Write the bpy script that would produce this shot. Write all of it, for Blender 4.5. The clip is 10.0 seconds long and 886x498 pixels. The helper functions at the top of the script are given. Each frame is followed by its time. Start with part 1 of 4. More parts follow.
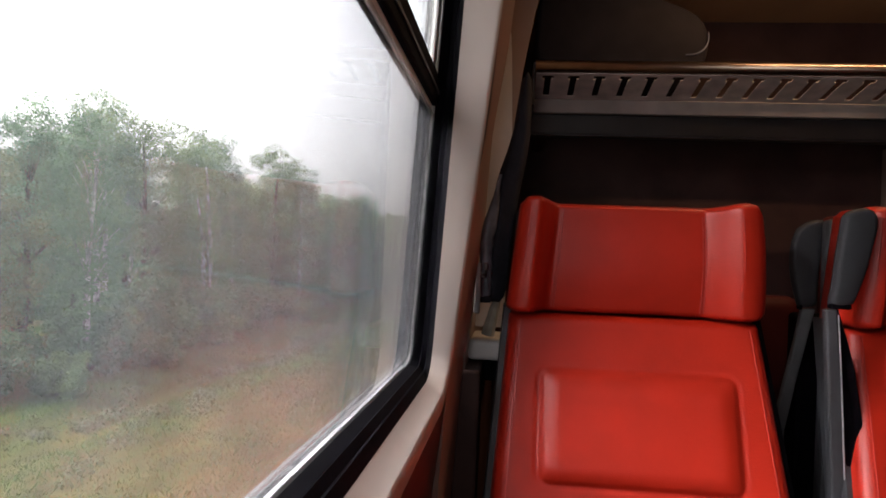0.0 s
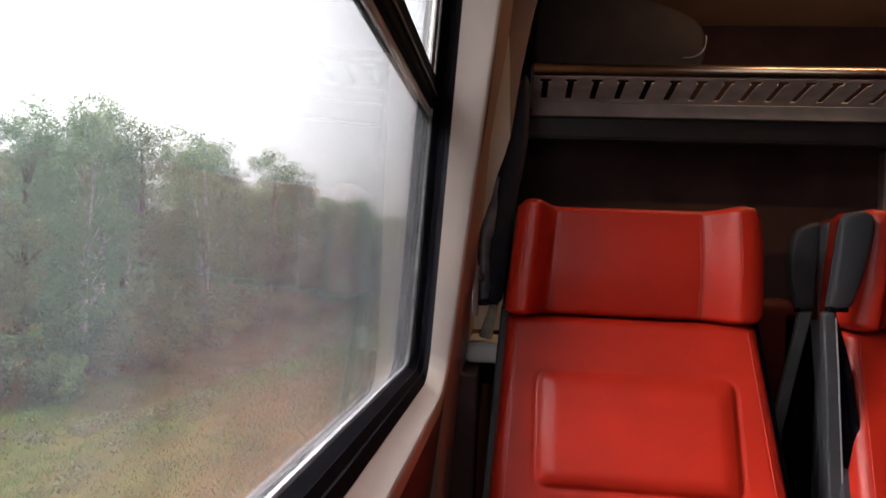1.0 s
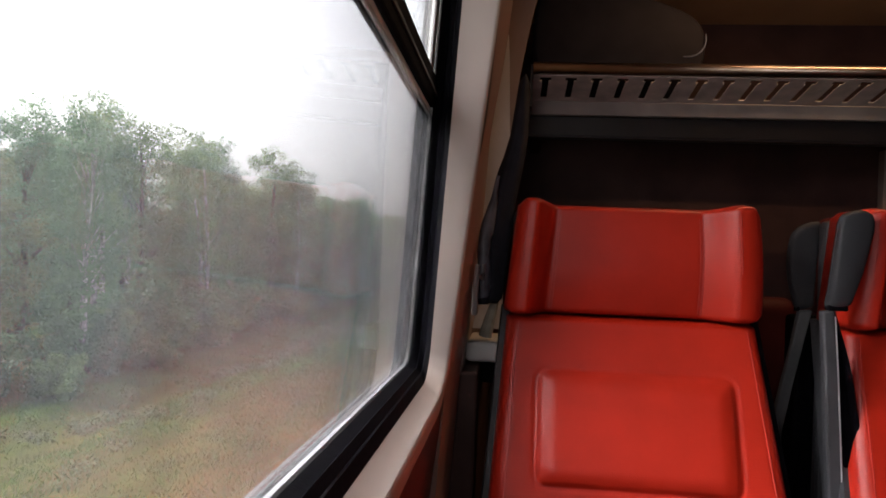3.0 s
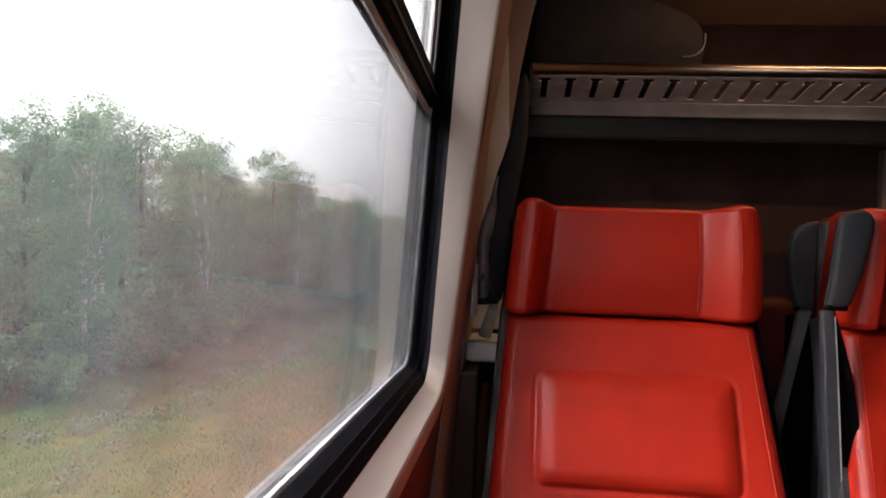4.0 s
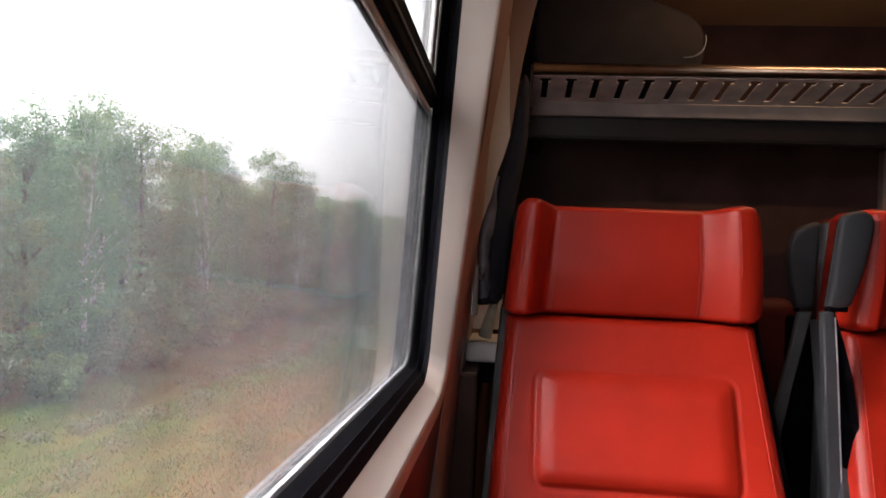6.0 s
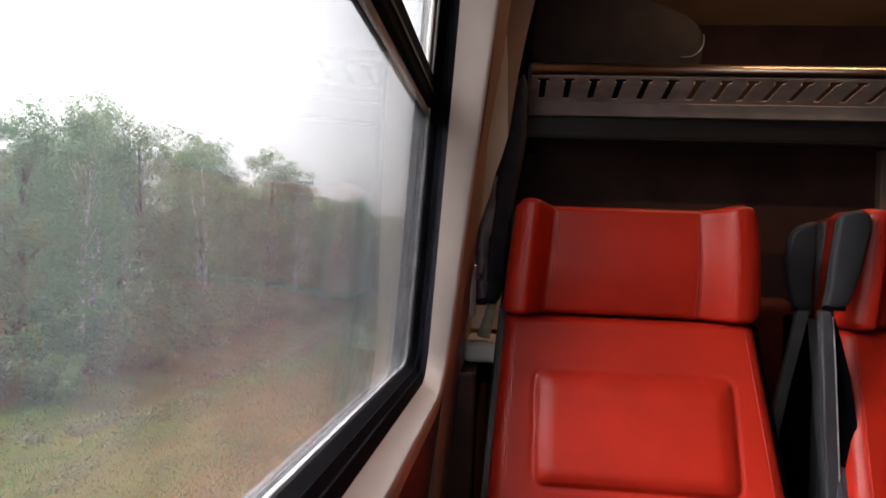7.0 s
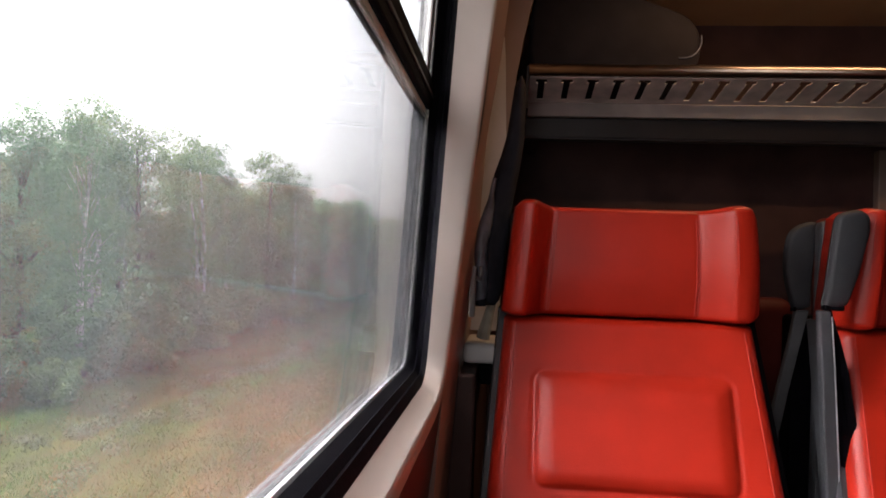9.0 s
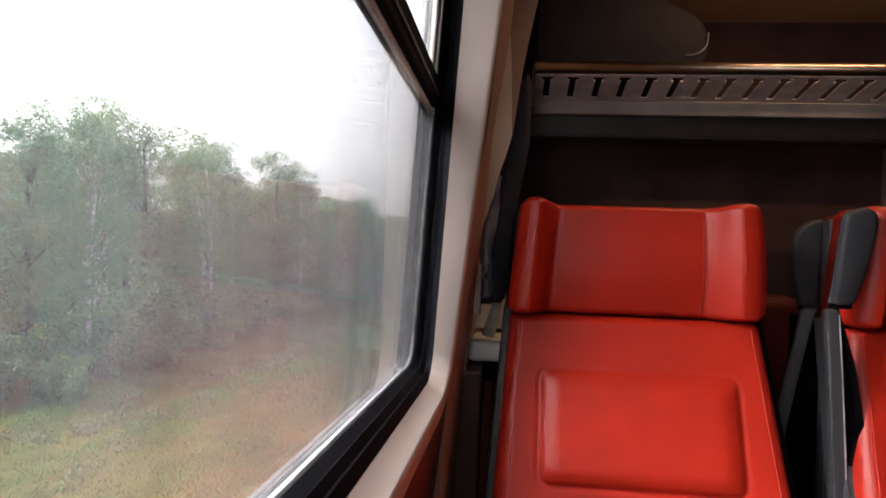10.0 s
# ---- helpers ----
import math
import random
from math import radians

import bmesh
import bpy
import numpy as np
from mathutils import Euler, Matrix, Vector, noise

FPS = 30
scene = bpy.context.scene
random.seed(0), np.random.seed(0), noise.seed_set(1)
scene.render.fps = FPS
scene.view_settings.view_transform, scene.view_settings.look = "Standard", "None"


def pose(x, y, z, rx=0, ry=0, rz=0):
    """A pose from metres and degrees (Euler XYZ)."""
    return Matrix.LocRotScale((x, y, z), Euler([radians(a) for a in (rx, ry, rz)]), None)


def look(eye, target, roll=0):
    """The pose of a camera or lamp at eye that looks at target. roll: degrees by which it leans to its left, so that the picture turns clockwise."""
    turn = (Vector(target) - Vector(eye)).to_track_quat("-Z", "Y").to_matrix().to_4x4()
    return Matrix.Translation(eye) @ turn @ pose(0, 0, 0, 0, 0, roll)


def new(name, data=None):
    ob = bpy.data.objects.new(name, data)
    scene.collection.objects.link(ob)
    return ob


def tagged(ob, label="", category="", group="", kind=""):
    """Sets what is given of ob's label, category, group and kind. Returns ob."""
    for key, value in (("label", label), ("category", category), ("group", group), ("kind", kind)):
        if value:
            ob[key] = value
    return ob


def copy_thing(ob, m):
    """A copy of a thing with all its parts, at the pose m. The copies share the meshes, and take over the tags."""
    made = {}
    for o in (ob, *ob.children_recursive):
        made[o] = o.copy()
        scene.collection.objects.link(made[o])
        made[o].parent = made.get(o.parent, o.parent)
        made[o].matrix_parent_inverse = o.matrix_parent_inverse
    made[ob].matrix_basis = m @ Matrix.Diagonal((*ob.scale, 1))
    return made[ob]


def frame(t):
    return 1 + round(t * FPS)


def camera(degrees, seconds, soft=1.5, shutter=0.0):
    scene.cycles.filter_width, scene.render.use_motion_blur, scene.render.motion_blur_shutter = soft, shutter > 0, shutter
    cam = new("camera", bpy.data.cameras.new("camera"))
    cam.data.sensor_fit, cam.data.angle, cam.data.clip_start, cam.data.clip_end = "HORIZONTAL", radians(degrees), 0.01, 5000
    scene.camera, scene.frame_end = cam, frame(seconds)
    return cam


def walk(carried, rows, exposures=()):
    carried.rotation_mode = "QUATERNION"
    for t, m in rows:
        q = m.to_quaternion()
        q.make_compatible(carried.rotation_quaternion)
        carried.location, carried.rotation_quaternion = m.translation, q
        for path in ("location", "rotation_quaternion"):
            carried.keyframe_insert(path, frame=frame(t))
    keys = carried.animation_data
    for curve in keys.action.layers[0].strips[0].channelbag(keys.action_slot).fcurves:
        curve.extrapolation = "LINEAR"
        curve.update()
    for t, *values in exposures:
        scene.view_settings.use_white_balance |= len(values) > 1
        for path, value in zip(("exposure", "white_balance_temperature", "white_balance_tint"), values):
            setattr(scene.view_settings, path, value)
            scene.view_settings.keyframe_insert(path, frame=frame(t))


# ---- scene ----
cam = camera(66.0, 10.0, soft=1.7)
EYE = (0.0, 0.0, 1.13)
# seconds, turn to the left, tilt up, lean
SWAY = (
    (0.0, 5.974, 0.585, 2.357), (0.5, 5.956, 0.626, 2.259), (1.0, 5.812, 0.828, 2.357),
    (1.5, 5.693, 0.805, 2.297), (2.0, 5.744, 0.630, 2.382), (2.5, 5.776, 0.693, 2.371),
    (4.0, 5.756, 0.761, 2.285), (4.5, 5.644, 0.735, 2.010), (5.0, 5.754, 0.671, 2.300),
    (5.5, 5.795, 0.773, 2.416), (7.0, 5.632, 0.783, 2.306), (7.5, 5.646, 0.681, 2.110),
    (8.0, 5.718, 0.741, 2.323), (8.5, 5.682, 0.846, 2.222), (9.0, 5.543, 0.917, 2.065),
    (9.5, 5.617, 0.771, 2.109), (10.0, 6.010, 0.710, 2.103),
)
walk(cam, [(t, pose(*EYE, 90 + p, 0, y) @ pose(0, 0, 0, 0, 0, r)) for t, y, p, r in SWAY],
     exposures=[(0.0, 2.56), (1.0, 2.48), (2.5, 2.43), (4.0, 2.58), (5.0, 2.78), (5.5, 2.78), (7.0, 2.48), (7.5, 2.45), (8.5, 2.60), (9.0, 2.76), (10.0, 2.78)])

# ---- world and light ----
GROUND = -2.9
world = bpy.data.worlds.new("overcast_sky")
scene.world = world
world.use_nodes = True
wn = world.node_tree
wn.nodes.clear()
sky = wn.nodes.new("ShaderNodeTexSky")
sky.sky_type = 'NISHITA'
sky.sun_disc = False
sky.sun_elevation = radians(45)
sky.sun_rotation = radians(260)
sky.air_density = 1.6
sky.dust_density = 6.0
grey = wn.nodes.new("ShaderNodeHueSaturation")
grey.inputs["Saturation"].default_value = 0.12
back = wn.nodes.new("ShaderNodeBackground")
back.inputs["Strength"].default_value = 0.125
wout = wn.nodes.new("ShaderNodeOutputWorld")
wn.links.new(sky.outputs[0], grey.inputs["Color"])
wn.links.new(grey.outputs[0], back.inputs["Color"])
wn.links.new(back.outputs[0], wout.inputs["Surface"])

sun = new("sun", bpy.data.lights.new("sun", 'SUN'))
sun.data.energy, sun.data.angle, sun.data.color = 1.3, radians(60), (1.0, 0.985, 0.97)
sun.matrix_world = look((-45, -8, 46), (0, 0, 0))


def area_light(name, m, sx, sy, watts, colour):
    data = bpy.data.lights.new(name, 'AREA')
    data.shape, data.size, data.size_y = 'RECTANGLE', sx, sy
    data.energy, data.color = watts, colour
    ob = new(name, data)
    ob.matrix_world = m
    return ob


# warm strip lamp on the ceiling over the seats
area_light("ceiling_light", pose(0.67, 1.50, 1.918), 0.62, 0.04, 0.42, (1.0, 0.61, 0.32))
# fill lamp for window sky light, added beside and behind the eye, facing seats
area_light("window_fill_lamp", pose(-0.085, -0.22, 1.16, 0, -90, 70), 0.40, 0.28, 0.30, (1.0, 0.965, 0.98))
# and one added out of view in the tilting upper pane
area_light("upper_pane_fill_lamp", pose(-0.110, 0.56, 1.58, 0, -90, 0), 0.14, 0.74, 0.40, (1.0, 0.97, 0.98))


# ---- materials ----
def material(name, colour, rough=0.5, metal=0.0, vary=0.15, scale=12.0, bump=0.1, fine=200.0, tint=None, spread=0.0, coat=0.0, spec=0.5):
    """A surface with two sizes of colour change and a fine relief. spread: change from piece to piece."""
    m = bpy.data.materials.new(name)
    m.use_nodes = True
    nt = m.node_tree
    b = nt.nodes["Principled BSDF"]
    b.inputs["Roughness"].default_value = rough
    b.inputs["Metallic"].default_value = metal
    b.inputs["Specular IOR Level"].default_value = spec
    b.inputs["Coat Weight"].default_value = coat
    b.inputs["Coat Roughness"].default_value = 0.3
    co = nt.nodes.new("ShaderNodeTexCoord")
    n1 = nt.nodes.new("ShaderNodeTexNoise")
    n1.inputs["Scale"].default_value, n1.inputs["Detail"].default_value = scale, 5
    n2 = nt.nodes.new("ShaderNodeTexNoise")
    n2.inputs["Scale"].default_value, n2.inputs["Detail"].default_value = fine, 3
    nt.links.new(co.outputs["Object"], n1.inputs["Vector"])
    nt.links.new(co.outputs["Object"], n2.inputs["Vector"])
    ramp = nt.nodes.new("ShaderNodeMix")
    ramp.data_type = 'RGBA'
    other = tint or [c * (1 - 2 * vary) for c in colour]
    ramp.inputs["A"].default_value = (*[min(1, c * (1 + vary)) for c in colour], 1)
    ramp.inputs["B"].default_value = (*other, 1)
    sharp = nt.nodes.new("ShaderNodeMapRange")
    sharp.inputs["From Min"].default_value, sharp.inputs["From Max"].default_value = 0.36, 0.64
    nt.links.new(n1.outputs["Fac"], sharp.inputs["Value"])
    nt.links.new(sharp.outputs[0], ramp.inputs["Factor"])
    last = ramp.outputs["Result"]
    if spread:
        info = nt.nodes.new("ShaderNodeObjectInfo")
        isl = nt.nodes.new("ShaderNodeNewGeometry")
        add = nt.nodes.new("ShaderNodeMath")
        add.operation = 'ADD'
        nt.links.new(info.outputs["Random"], add.inputs[0])
        nt.links.new(isl.outputs["Random Per Island"], add.inputs[1])
        rng = nt.nodes.new("ShaderNodeMapRange")
        rng.inputs["From Max"].default_value = 2.0
        rng.inputs["To Min"].default_value, rng.inputs["To Max"].default_value = 1 - spread, 1 + spread
        nt.links.new(add.outputs[0], rng.inputs["Value"])
        hsv = nt.nodes.new("ShaderNodeHueSaturation")
        nt.links.new(last, hsv.inputs["Color"])
        nt.links.new(rng.outputs[0], hsv.inputs["Value"])
        last = hsv.outputs[0]
    nt.links.new(last, b.inputs["Base Color"])
    if bump:
        bp = nt.nodes.new("ShaderNodeBump")
        bp.inputs["Strength"].default_value, bp.inputs["Distance"].default_value = bump, 0.002
        nt.links.new(n2.outputs["Fac"], bp.inputs["Height"])
        nt.links.new(bp.outputs[0], b.inputs["Normal"])
    return m


def streaked(m, stretch):
    """Draws the large colour pattern out along the track."""
    nt = m.node_tree
    co = [n for n in nt.nodes if n.type == 'TEX_COORD'][0]
    big = [n for n in nt.nodes if n.type == 'TEX_NOISE'][0]
    mp = nt.nodes.new("ShaderNodeMapping")
    mp.inputs["Scale"].default_value = stretch
    nt.links.new(co.outputs["Object"], mp.inputs["Vector"])
    nt.links.new(mp.outputs["Vector"], big.inputs["Vector"])
    return m


MIRROR = 0.96  # how strongly a face of glass mirrors at a grazing view


def glass_material(name, tint, film_low, film_high):
    """A clear pane that mirrors more at a grazing view, with a grey film of rain and dust between the two amounts. The
    film also carries the haze over the view.
    """
    m = bpy.data.materials.new(name)
    m.use_nodes = True
    nt = m.node_tree
    nt.nodes.clear()
    out = nt.nodes.new("ShaderNodeOutputMaterial")
    clear = nt.nodes.new("ShaderNodeBsdfTransparent")
    clear.inputs[0].default_value = (*tint, 1)
    gloss = nt.nodes.new("ShaderNodeBsdfGlossy")
    gloss.inputs["Roughness"].default_value = 0.025
    film = nt.nodes.new("ShaderNodeBsdfTranslucent")
    film.inputs[0].default_value = (0.83, 0.87, 0.98, 1)
    co = nt.nodes.new("ShaderNodeTexCoord")
    mp = nt.nodes.new("ShaderNodeMapping")
    mp.inputs["Scale"].default_value = (1, 6, 0.9)
    dirt = nt.nodes.new("ShaderNodeTexNoise")
    dirt.inputs["Scale"].default_value, dirt.inputs["Detail"].default_value = 4, 7
    nt.links.new(co.outputs["Object"], mp.inputs[0])
    nt.links.new(mp.outputs[0], dirt.inputs["Vector"])
    amount = nt.nodes.new("ShaderNodeMapRange")
    amount.inputs["From Min"].default_value, amount.inputs["From Max"].default_value = 0.3, 0.75
    amount.inputs["To Min"].default_value, amount.inputs["To Max"].default_value = film_low, film_high
    nt.links.new(dirt.outputs["Fac"], amount.inputs["Value"])
    # haze of the far view put into the film, denser towards the upright edge
    sep = nt.nodes.new("ShaderNodeSeparateXYZ")
    nt.links.new(co.outputs["Object"], sep.inputs[0])
    edge = nt.nodes.new("ShaderNodeMapRange")
    edge.inputs["From Min"].default_value, edge.inputs["From Max"].default_value = 0.25, 1.0
    edge.inputs["To Min"].default_value, edge.inputs["To Max"].default_value = 1.0, 2.1
    nt.links.new(sep.outputs["Y"], edge.inputs["Value"])
    thick = nt.nodes.new("ShaderNodeMath")
    thick.operation = 'MULTIPLY'
    nt.links.new(amount.outputs[0], thick.inputs[0])
    nt.links.new(edge.outputs[0], thick.inputs[1])
    dusty = nt.nodes.new("ShaderNodeMixShader")
    nt.links.new(thick.outputs[0], dusty.inputs[0])
    nt.links.new(clear.outputs[0], dusty.inputs[1])
    nt.links.new(film.outputs[0], dusty.inputs[2])
    lw = nt.nodes.new("ShaderNodeLayerWeight")
    lw.inputs["Blend"].default_value = 0.5
    steep = nt.nodes.new("ShaderNodeMath")
    steep.operation = 'POWER'
    steep.inputs[1].default_value = 6.0
    nt.links.new(lw.outputs["Facing"], steep.inputs[0])
    rf = nt.nodes.new("ShaderNodeMath")
    rf.operation = 'MULTIPLY_ADD'
    rf.inputs[1].default_value, rf.inputs[2].default_value = MIRROR, 0.016
    nt.links.new(steep.outputs[0], rf.inputs[0])
    mix = nt.nodes.new("ShaderNodeMixShader")
    nt.links.new(rf.outputs[0], mix.inputs[0])
    nt.links.new(dusty.outputs[0], mix.inputs[1])
    nt.links.new(gloss.outputs[0], mix.inputs[2])
    nt.links.new(mix.outputs[0], out.inputs["Surface"])
    return m


def leaf_material(name, colour, tint, spread=0.25):
    m = material(name, colour, rough=0.55, vary=0.2, scale=0.7, bump=0, tint=tint, spread=spread)
    nt = m.node_tree
    b = nt.nodes["Principled BSDF"]
    out = nt.nodes["Material Output"]
    tr = nt.nodes.new("ShaderNodeBsdfTranslucent")
    mx = nt.nodes.new("ShaderNodeMixShader")
    mx.inputs[0].default_value = 0.4
    nt.links.new(b.inputs["Base Color"].links[0].from_socket, tr.inputs[0])
    nt.links.new(b.outputs[0], mx.inputs[1])
    nt.links.new(tr.outputs[0], mx.inputs[2])
    nt.links.new(mx.outputs[0], out.inputs["Surface"])
    return m


M_LEATHER = material("red_leather", (0.355, 0.0150, 0.0060), rough=0.38, spec=0.35, vary=0.06, scale=9, bump=0.25, fine=420)
# red leather with the shade behind the armrests put into its colour
M_SHADED_RED = material("shaded_red_leather", (0.075, 0.007, 0.005), spec=0.2, rough=0.6, vary=0.08, scale=9, bump=0.25, fine=420)
M_SEAM = material("red_thread", (0.42, 0.03, 0.02), rough=0.6, vary=0.1, bump=0.2)
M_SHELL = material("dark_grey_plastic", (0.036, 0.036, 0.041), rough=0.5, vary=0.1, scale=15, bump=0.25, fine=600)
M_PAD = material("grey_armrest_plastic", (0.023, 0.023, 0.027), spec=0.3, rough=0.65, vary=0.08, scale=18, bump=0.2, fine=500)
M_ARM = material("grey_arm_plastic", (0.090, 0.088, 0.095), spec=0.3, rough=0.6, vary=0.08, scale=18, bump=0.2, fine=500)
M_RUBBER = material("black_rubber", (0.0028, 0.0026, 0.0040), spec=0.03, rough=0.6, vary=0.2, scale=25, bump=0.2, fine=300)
M_CREAM = material("cream_lacquer", (0.41, 0.35, 0.322), rough=0.42, vary=0.04, scale=6, bump=0.04, fine=350)
M_TRIM = material("light_grey_panel", (0.80, 0.775, 0.76), rough=0.5, vary=0.05, scale=8, bump=0.04)
M_BEIGE = material("beige_wall_panel", (0.33, 0.235, 0.205), rough=0.42, vary=0.06, scale=5, bump=0.06, fine=350)
M_ALU = material("ribbed_aluminium", (0.62, 0.62, 0.64), rough=0.4, metal=0.3, vary=0.1, scale=30, bump=0.1, fine=500)
M_NOSE = material("polished_steel", (0.44, 0.34, 0.28), rough=0.30, metal=1.0, vary=0.06, scale=15, bump=0.05, fine=500)
M_STEEL = material("brushed_steel", (0.80, 0.67, 0.63), spec=0.25, rough=0.5, metal=0.0, vary=0.1, scale=22, bump=0.1, fine=500)
M_DARK = material("dark_brown_laminate", (0.092, 0.046, 0.041), spec=0.2, rough=0.5, vary=0.15, scale=5, bump=0.08, fine=150)
M_BEAM = material("brown_grey_metal", (0.40, 0.33, 0.31), spec=0.25, rough=0.5, vary=0.1, scale=9, bump=0.05)
M_EDGE = material("dark_metal_edge", (0.030, 0.025, 0.027), rough=0.4, vary=0.1, scale=9, bump=0.05)
M_LIP = material("grey_metal_lip", (0.40, 0.40, 0.395), rough=0.45, vary=0.1, scale=12, bump=0.05)
M_SILL = material("weathered_sill", (0.065, 0.060, 0.058), rough=0.6, vary=0.2, scale=20, bump=0.2)
M_CEIL = material("brown_ceiling_panel", (0.44, 0.27, 0.15), rough=0.5, vary=0.05, scale=4, bump=0.05)
M_FLOOR = material("dark_carpet", (0.05, 0.05, 0.06), rough=0.95, vary=0.3, scale=60, bump=0.8, fine=500)
M_CLOTH = material("dark_cloth", (0.026, 0.025, 0.034), spec=0.25, rough=0.75, vary=0.12, scale=30, bump=0.6, fine=700)
M_BAG = material("dark_bag_cloth", (0.018, 0.014, 0.017), spec=0.15, rough=0.7, vary=0.08, scale=20, bump=0.3, fine=600)
M_SHINE = material("grey_nylon", (0.17, 0.17, 0.21), rough=0.36, vary=0.2, scale=20, bump=0.3, fine=300)
M_OLIVE = material("olive_cloth", (0.44, 0.40, 0.33), rough=0.9, vary=0.2, scale=20, bump=0.5, fine=600)
M_BODY = material("carriage_paint", (0.42, 0.33, 0.09), rough=0.4, vary=0.05, scale=3, bump=0.03)
M_ZINC = material("galvanised_steel", (0.24, 0.245, 0.25), rough=0.55, metal=0.5, vary=0.12, scale=3, bump=0.1)
M_CONCRETE = material("grey_concrete", (0.33, 0.32, 0.30), rough=0.9, vary=0.15, scale=4, bump=0.5, fine=60)
M_ORANGE = material("orange_paint", (0.55, 0.17, 0.03), rough=0.5, vary=0.08, scale=6, bump=0.05)
M_WHITE = material("white_enamel", (0.75, 0.75, 0.76), rough=0.4, vary=0.04, scale=5, bump=0.03)
M_PORCELAIN = material("brown_porcelain", (0.10, 0.045, 0.03), rough=0.25, vary=0.08, scale=6, bump=0.02)
M_GLASS = glass_material("rain_and_haze_glass", (0.90, 0.895, 0.905), 0.010, 0.020)
M_CLEAR = glass_material("clear_glass", (0.92, 0.915, 0.92), 0.0, 0.002)
M_BARK = material("brown_bark", (0.062, 0.050, 0.037), rough=0.9, vary=0.3, scale=6, bump=1.0, fine=30)
M_BIRCH = material("birch_bark", (0.341, 0.329, 0.298), rough=0.8, vary=0.1, scale=5, bump=0.6, fine=25, tint=(0.074, 0.068, 0.062))
M_LEAF = leaf_material("green_leaves", (0.098, 0.158, 0.076), (0.066, 0.120, 0.066))
M_LEAF2 = leaf_material("yellow_green_leaves", (0.128, 0.173, 0.062), (0.084, 0.129, 0.056))
M_LEAF3 = leaf_material("rusty_leaves", (0.125, 0.137, 0.058), (0.081, 0.117, 0.053))
M_GRASS = leaf_material("grass_blades", (0.068, 0.122, 0.026), (0.094, 0.104, 0.032), spread=0.10)
M_WEED = leaf_material("weed_leaves", (0.092, 0.108, 0.044), (0.095, 0.085, 0.040), spread=0.15)
# straw, with its orange raised for the seat's reflection on the pane
M_STRAW = leaf_material("straw_blades", (0.145, 0.096, 0.036), (0.120, 0.088, 0.033), spread=0.08)
M_SOIL = material("grassy_ground", (0.022, 0.051, 0.007), rough=0.95, spec=0.04, vary=0.15, scale=0.32, bump=0.5, fine=8, tint=(0.060, 0.050, 0.016))


def ribbed(m, per_metre):
    """Fine cross ribs as relief, with the shade of the grooves put into the colour."""
    nt = m.node_tree
    co = [n for n in nt.nodes if n.type == 'TEX_COORD'][0]
    bp = [n for n in nt.nodes if n.type == 'BUMP'][0]
    wave = nt.nodes.new("ShaderNodeTexWave")
    wave.wave_type, wave.bands_direction = 'BANDS', 'DIAGONAL'
    wave.inputs["Scale"].default_value = per_metre
    nt.links.new(co.outputs["Object"], wave.inputs["Vector"])
    nt.links.new(wave.outputs["Fac"], bp.inputs["Height"])
    bp.inputs["Strength"].default_value = 0.8
    b = nt.nodes["Principled BSDF"]
    groove = nt.nodes.new("ShaderNodeMapRange")
    groove.inputs["To Min"].default_value, groove.inputs["To Max"].default_value = 0.55, 1.0
    nt.links.new(wave.outputs["Fac"], groove.inputs["Value"])
    hsv = nt.nodes.new("ShaderNodeHueSaturation")
    nt.links.new(b.inputs["Base Color"].links[0].from_socket, hsv.inputs["Color"])
    nt.links.new(groove.outputs[0], hsv.inputs["Value"])
    nt.links.new(hsv.outputs[0], b.inputs["Base Color"])
    return m


def dry_strip_and_reflection(m, colour):
    """Dry straw-coloured turf in a strip along the track, with a ragged border. Its orange also carries the red seat's
    reflection.
    """
    nt = m.node_tree
    b = nt.nodes["Principled BSDF"]
    co = [n for n in nt.nodes if n.type == 'TEX_COORD'][0]
    big = [n for n in nt.nodes if n.type == 'TEX_NOISE'][0]
    sep = nt.nodes.new("ShaderNodeSeparateXYZ")
    nt.links.new(co.outputs["Object"], sep.inputs[0])
    mid = nt.nodes.new("ShaderNodeMath")
    mid.operation = 'SUBTRACT'
    mid.inputs[1].default_value = 1.1
    nt.links.new(sep.outputs["X"], mid.inputs[0])
    away = nt.nodes.new("ShaderNodeMath")
    away.operation = 'ABSOLUTE'
    nt.links.new(mid.outputs[0], away.inputs[0])
    shift = nt.nodes.new("ShaderNodeMath")
    shift.operation = 'MULTIPLY_ADD'
    shift.inputs[1].default_value = -4.0
    nt.links.new(big.outputs["Fac"], shift.inputs[0])
    nt.links.new(away.outputs[0], shift.inputs[2])
    near = nt.nodes.new("ShaderNodeMapRange")
    near.inputs["From Min"].default_value, near.inputs["From Max"].default_value = 5.8, 3.6
    nt.links.new(shift.outputs[0], near.inputs["Value"])
    mx = nt.nodes.new("ShaderNodeMix")
    mx.data_type = 'RGBA'
    mx.inputs["B"].default_value = (*colour, 1)
    nt.links.new(near.outputs[0], mx.inputs["Factor"])
    nt.links.new(b.inputs["Base Color"].links[0].from_socket, mx.inputs["A"])
    nt.links.new(mx.outputs["Result"], b.inputs["Base Color"])


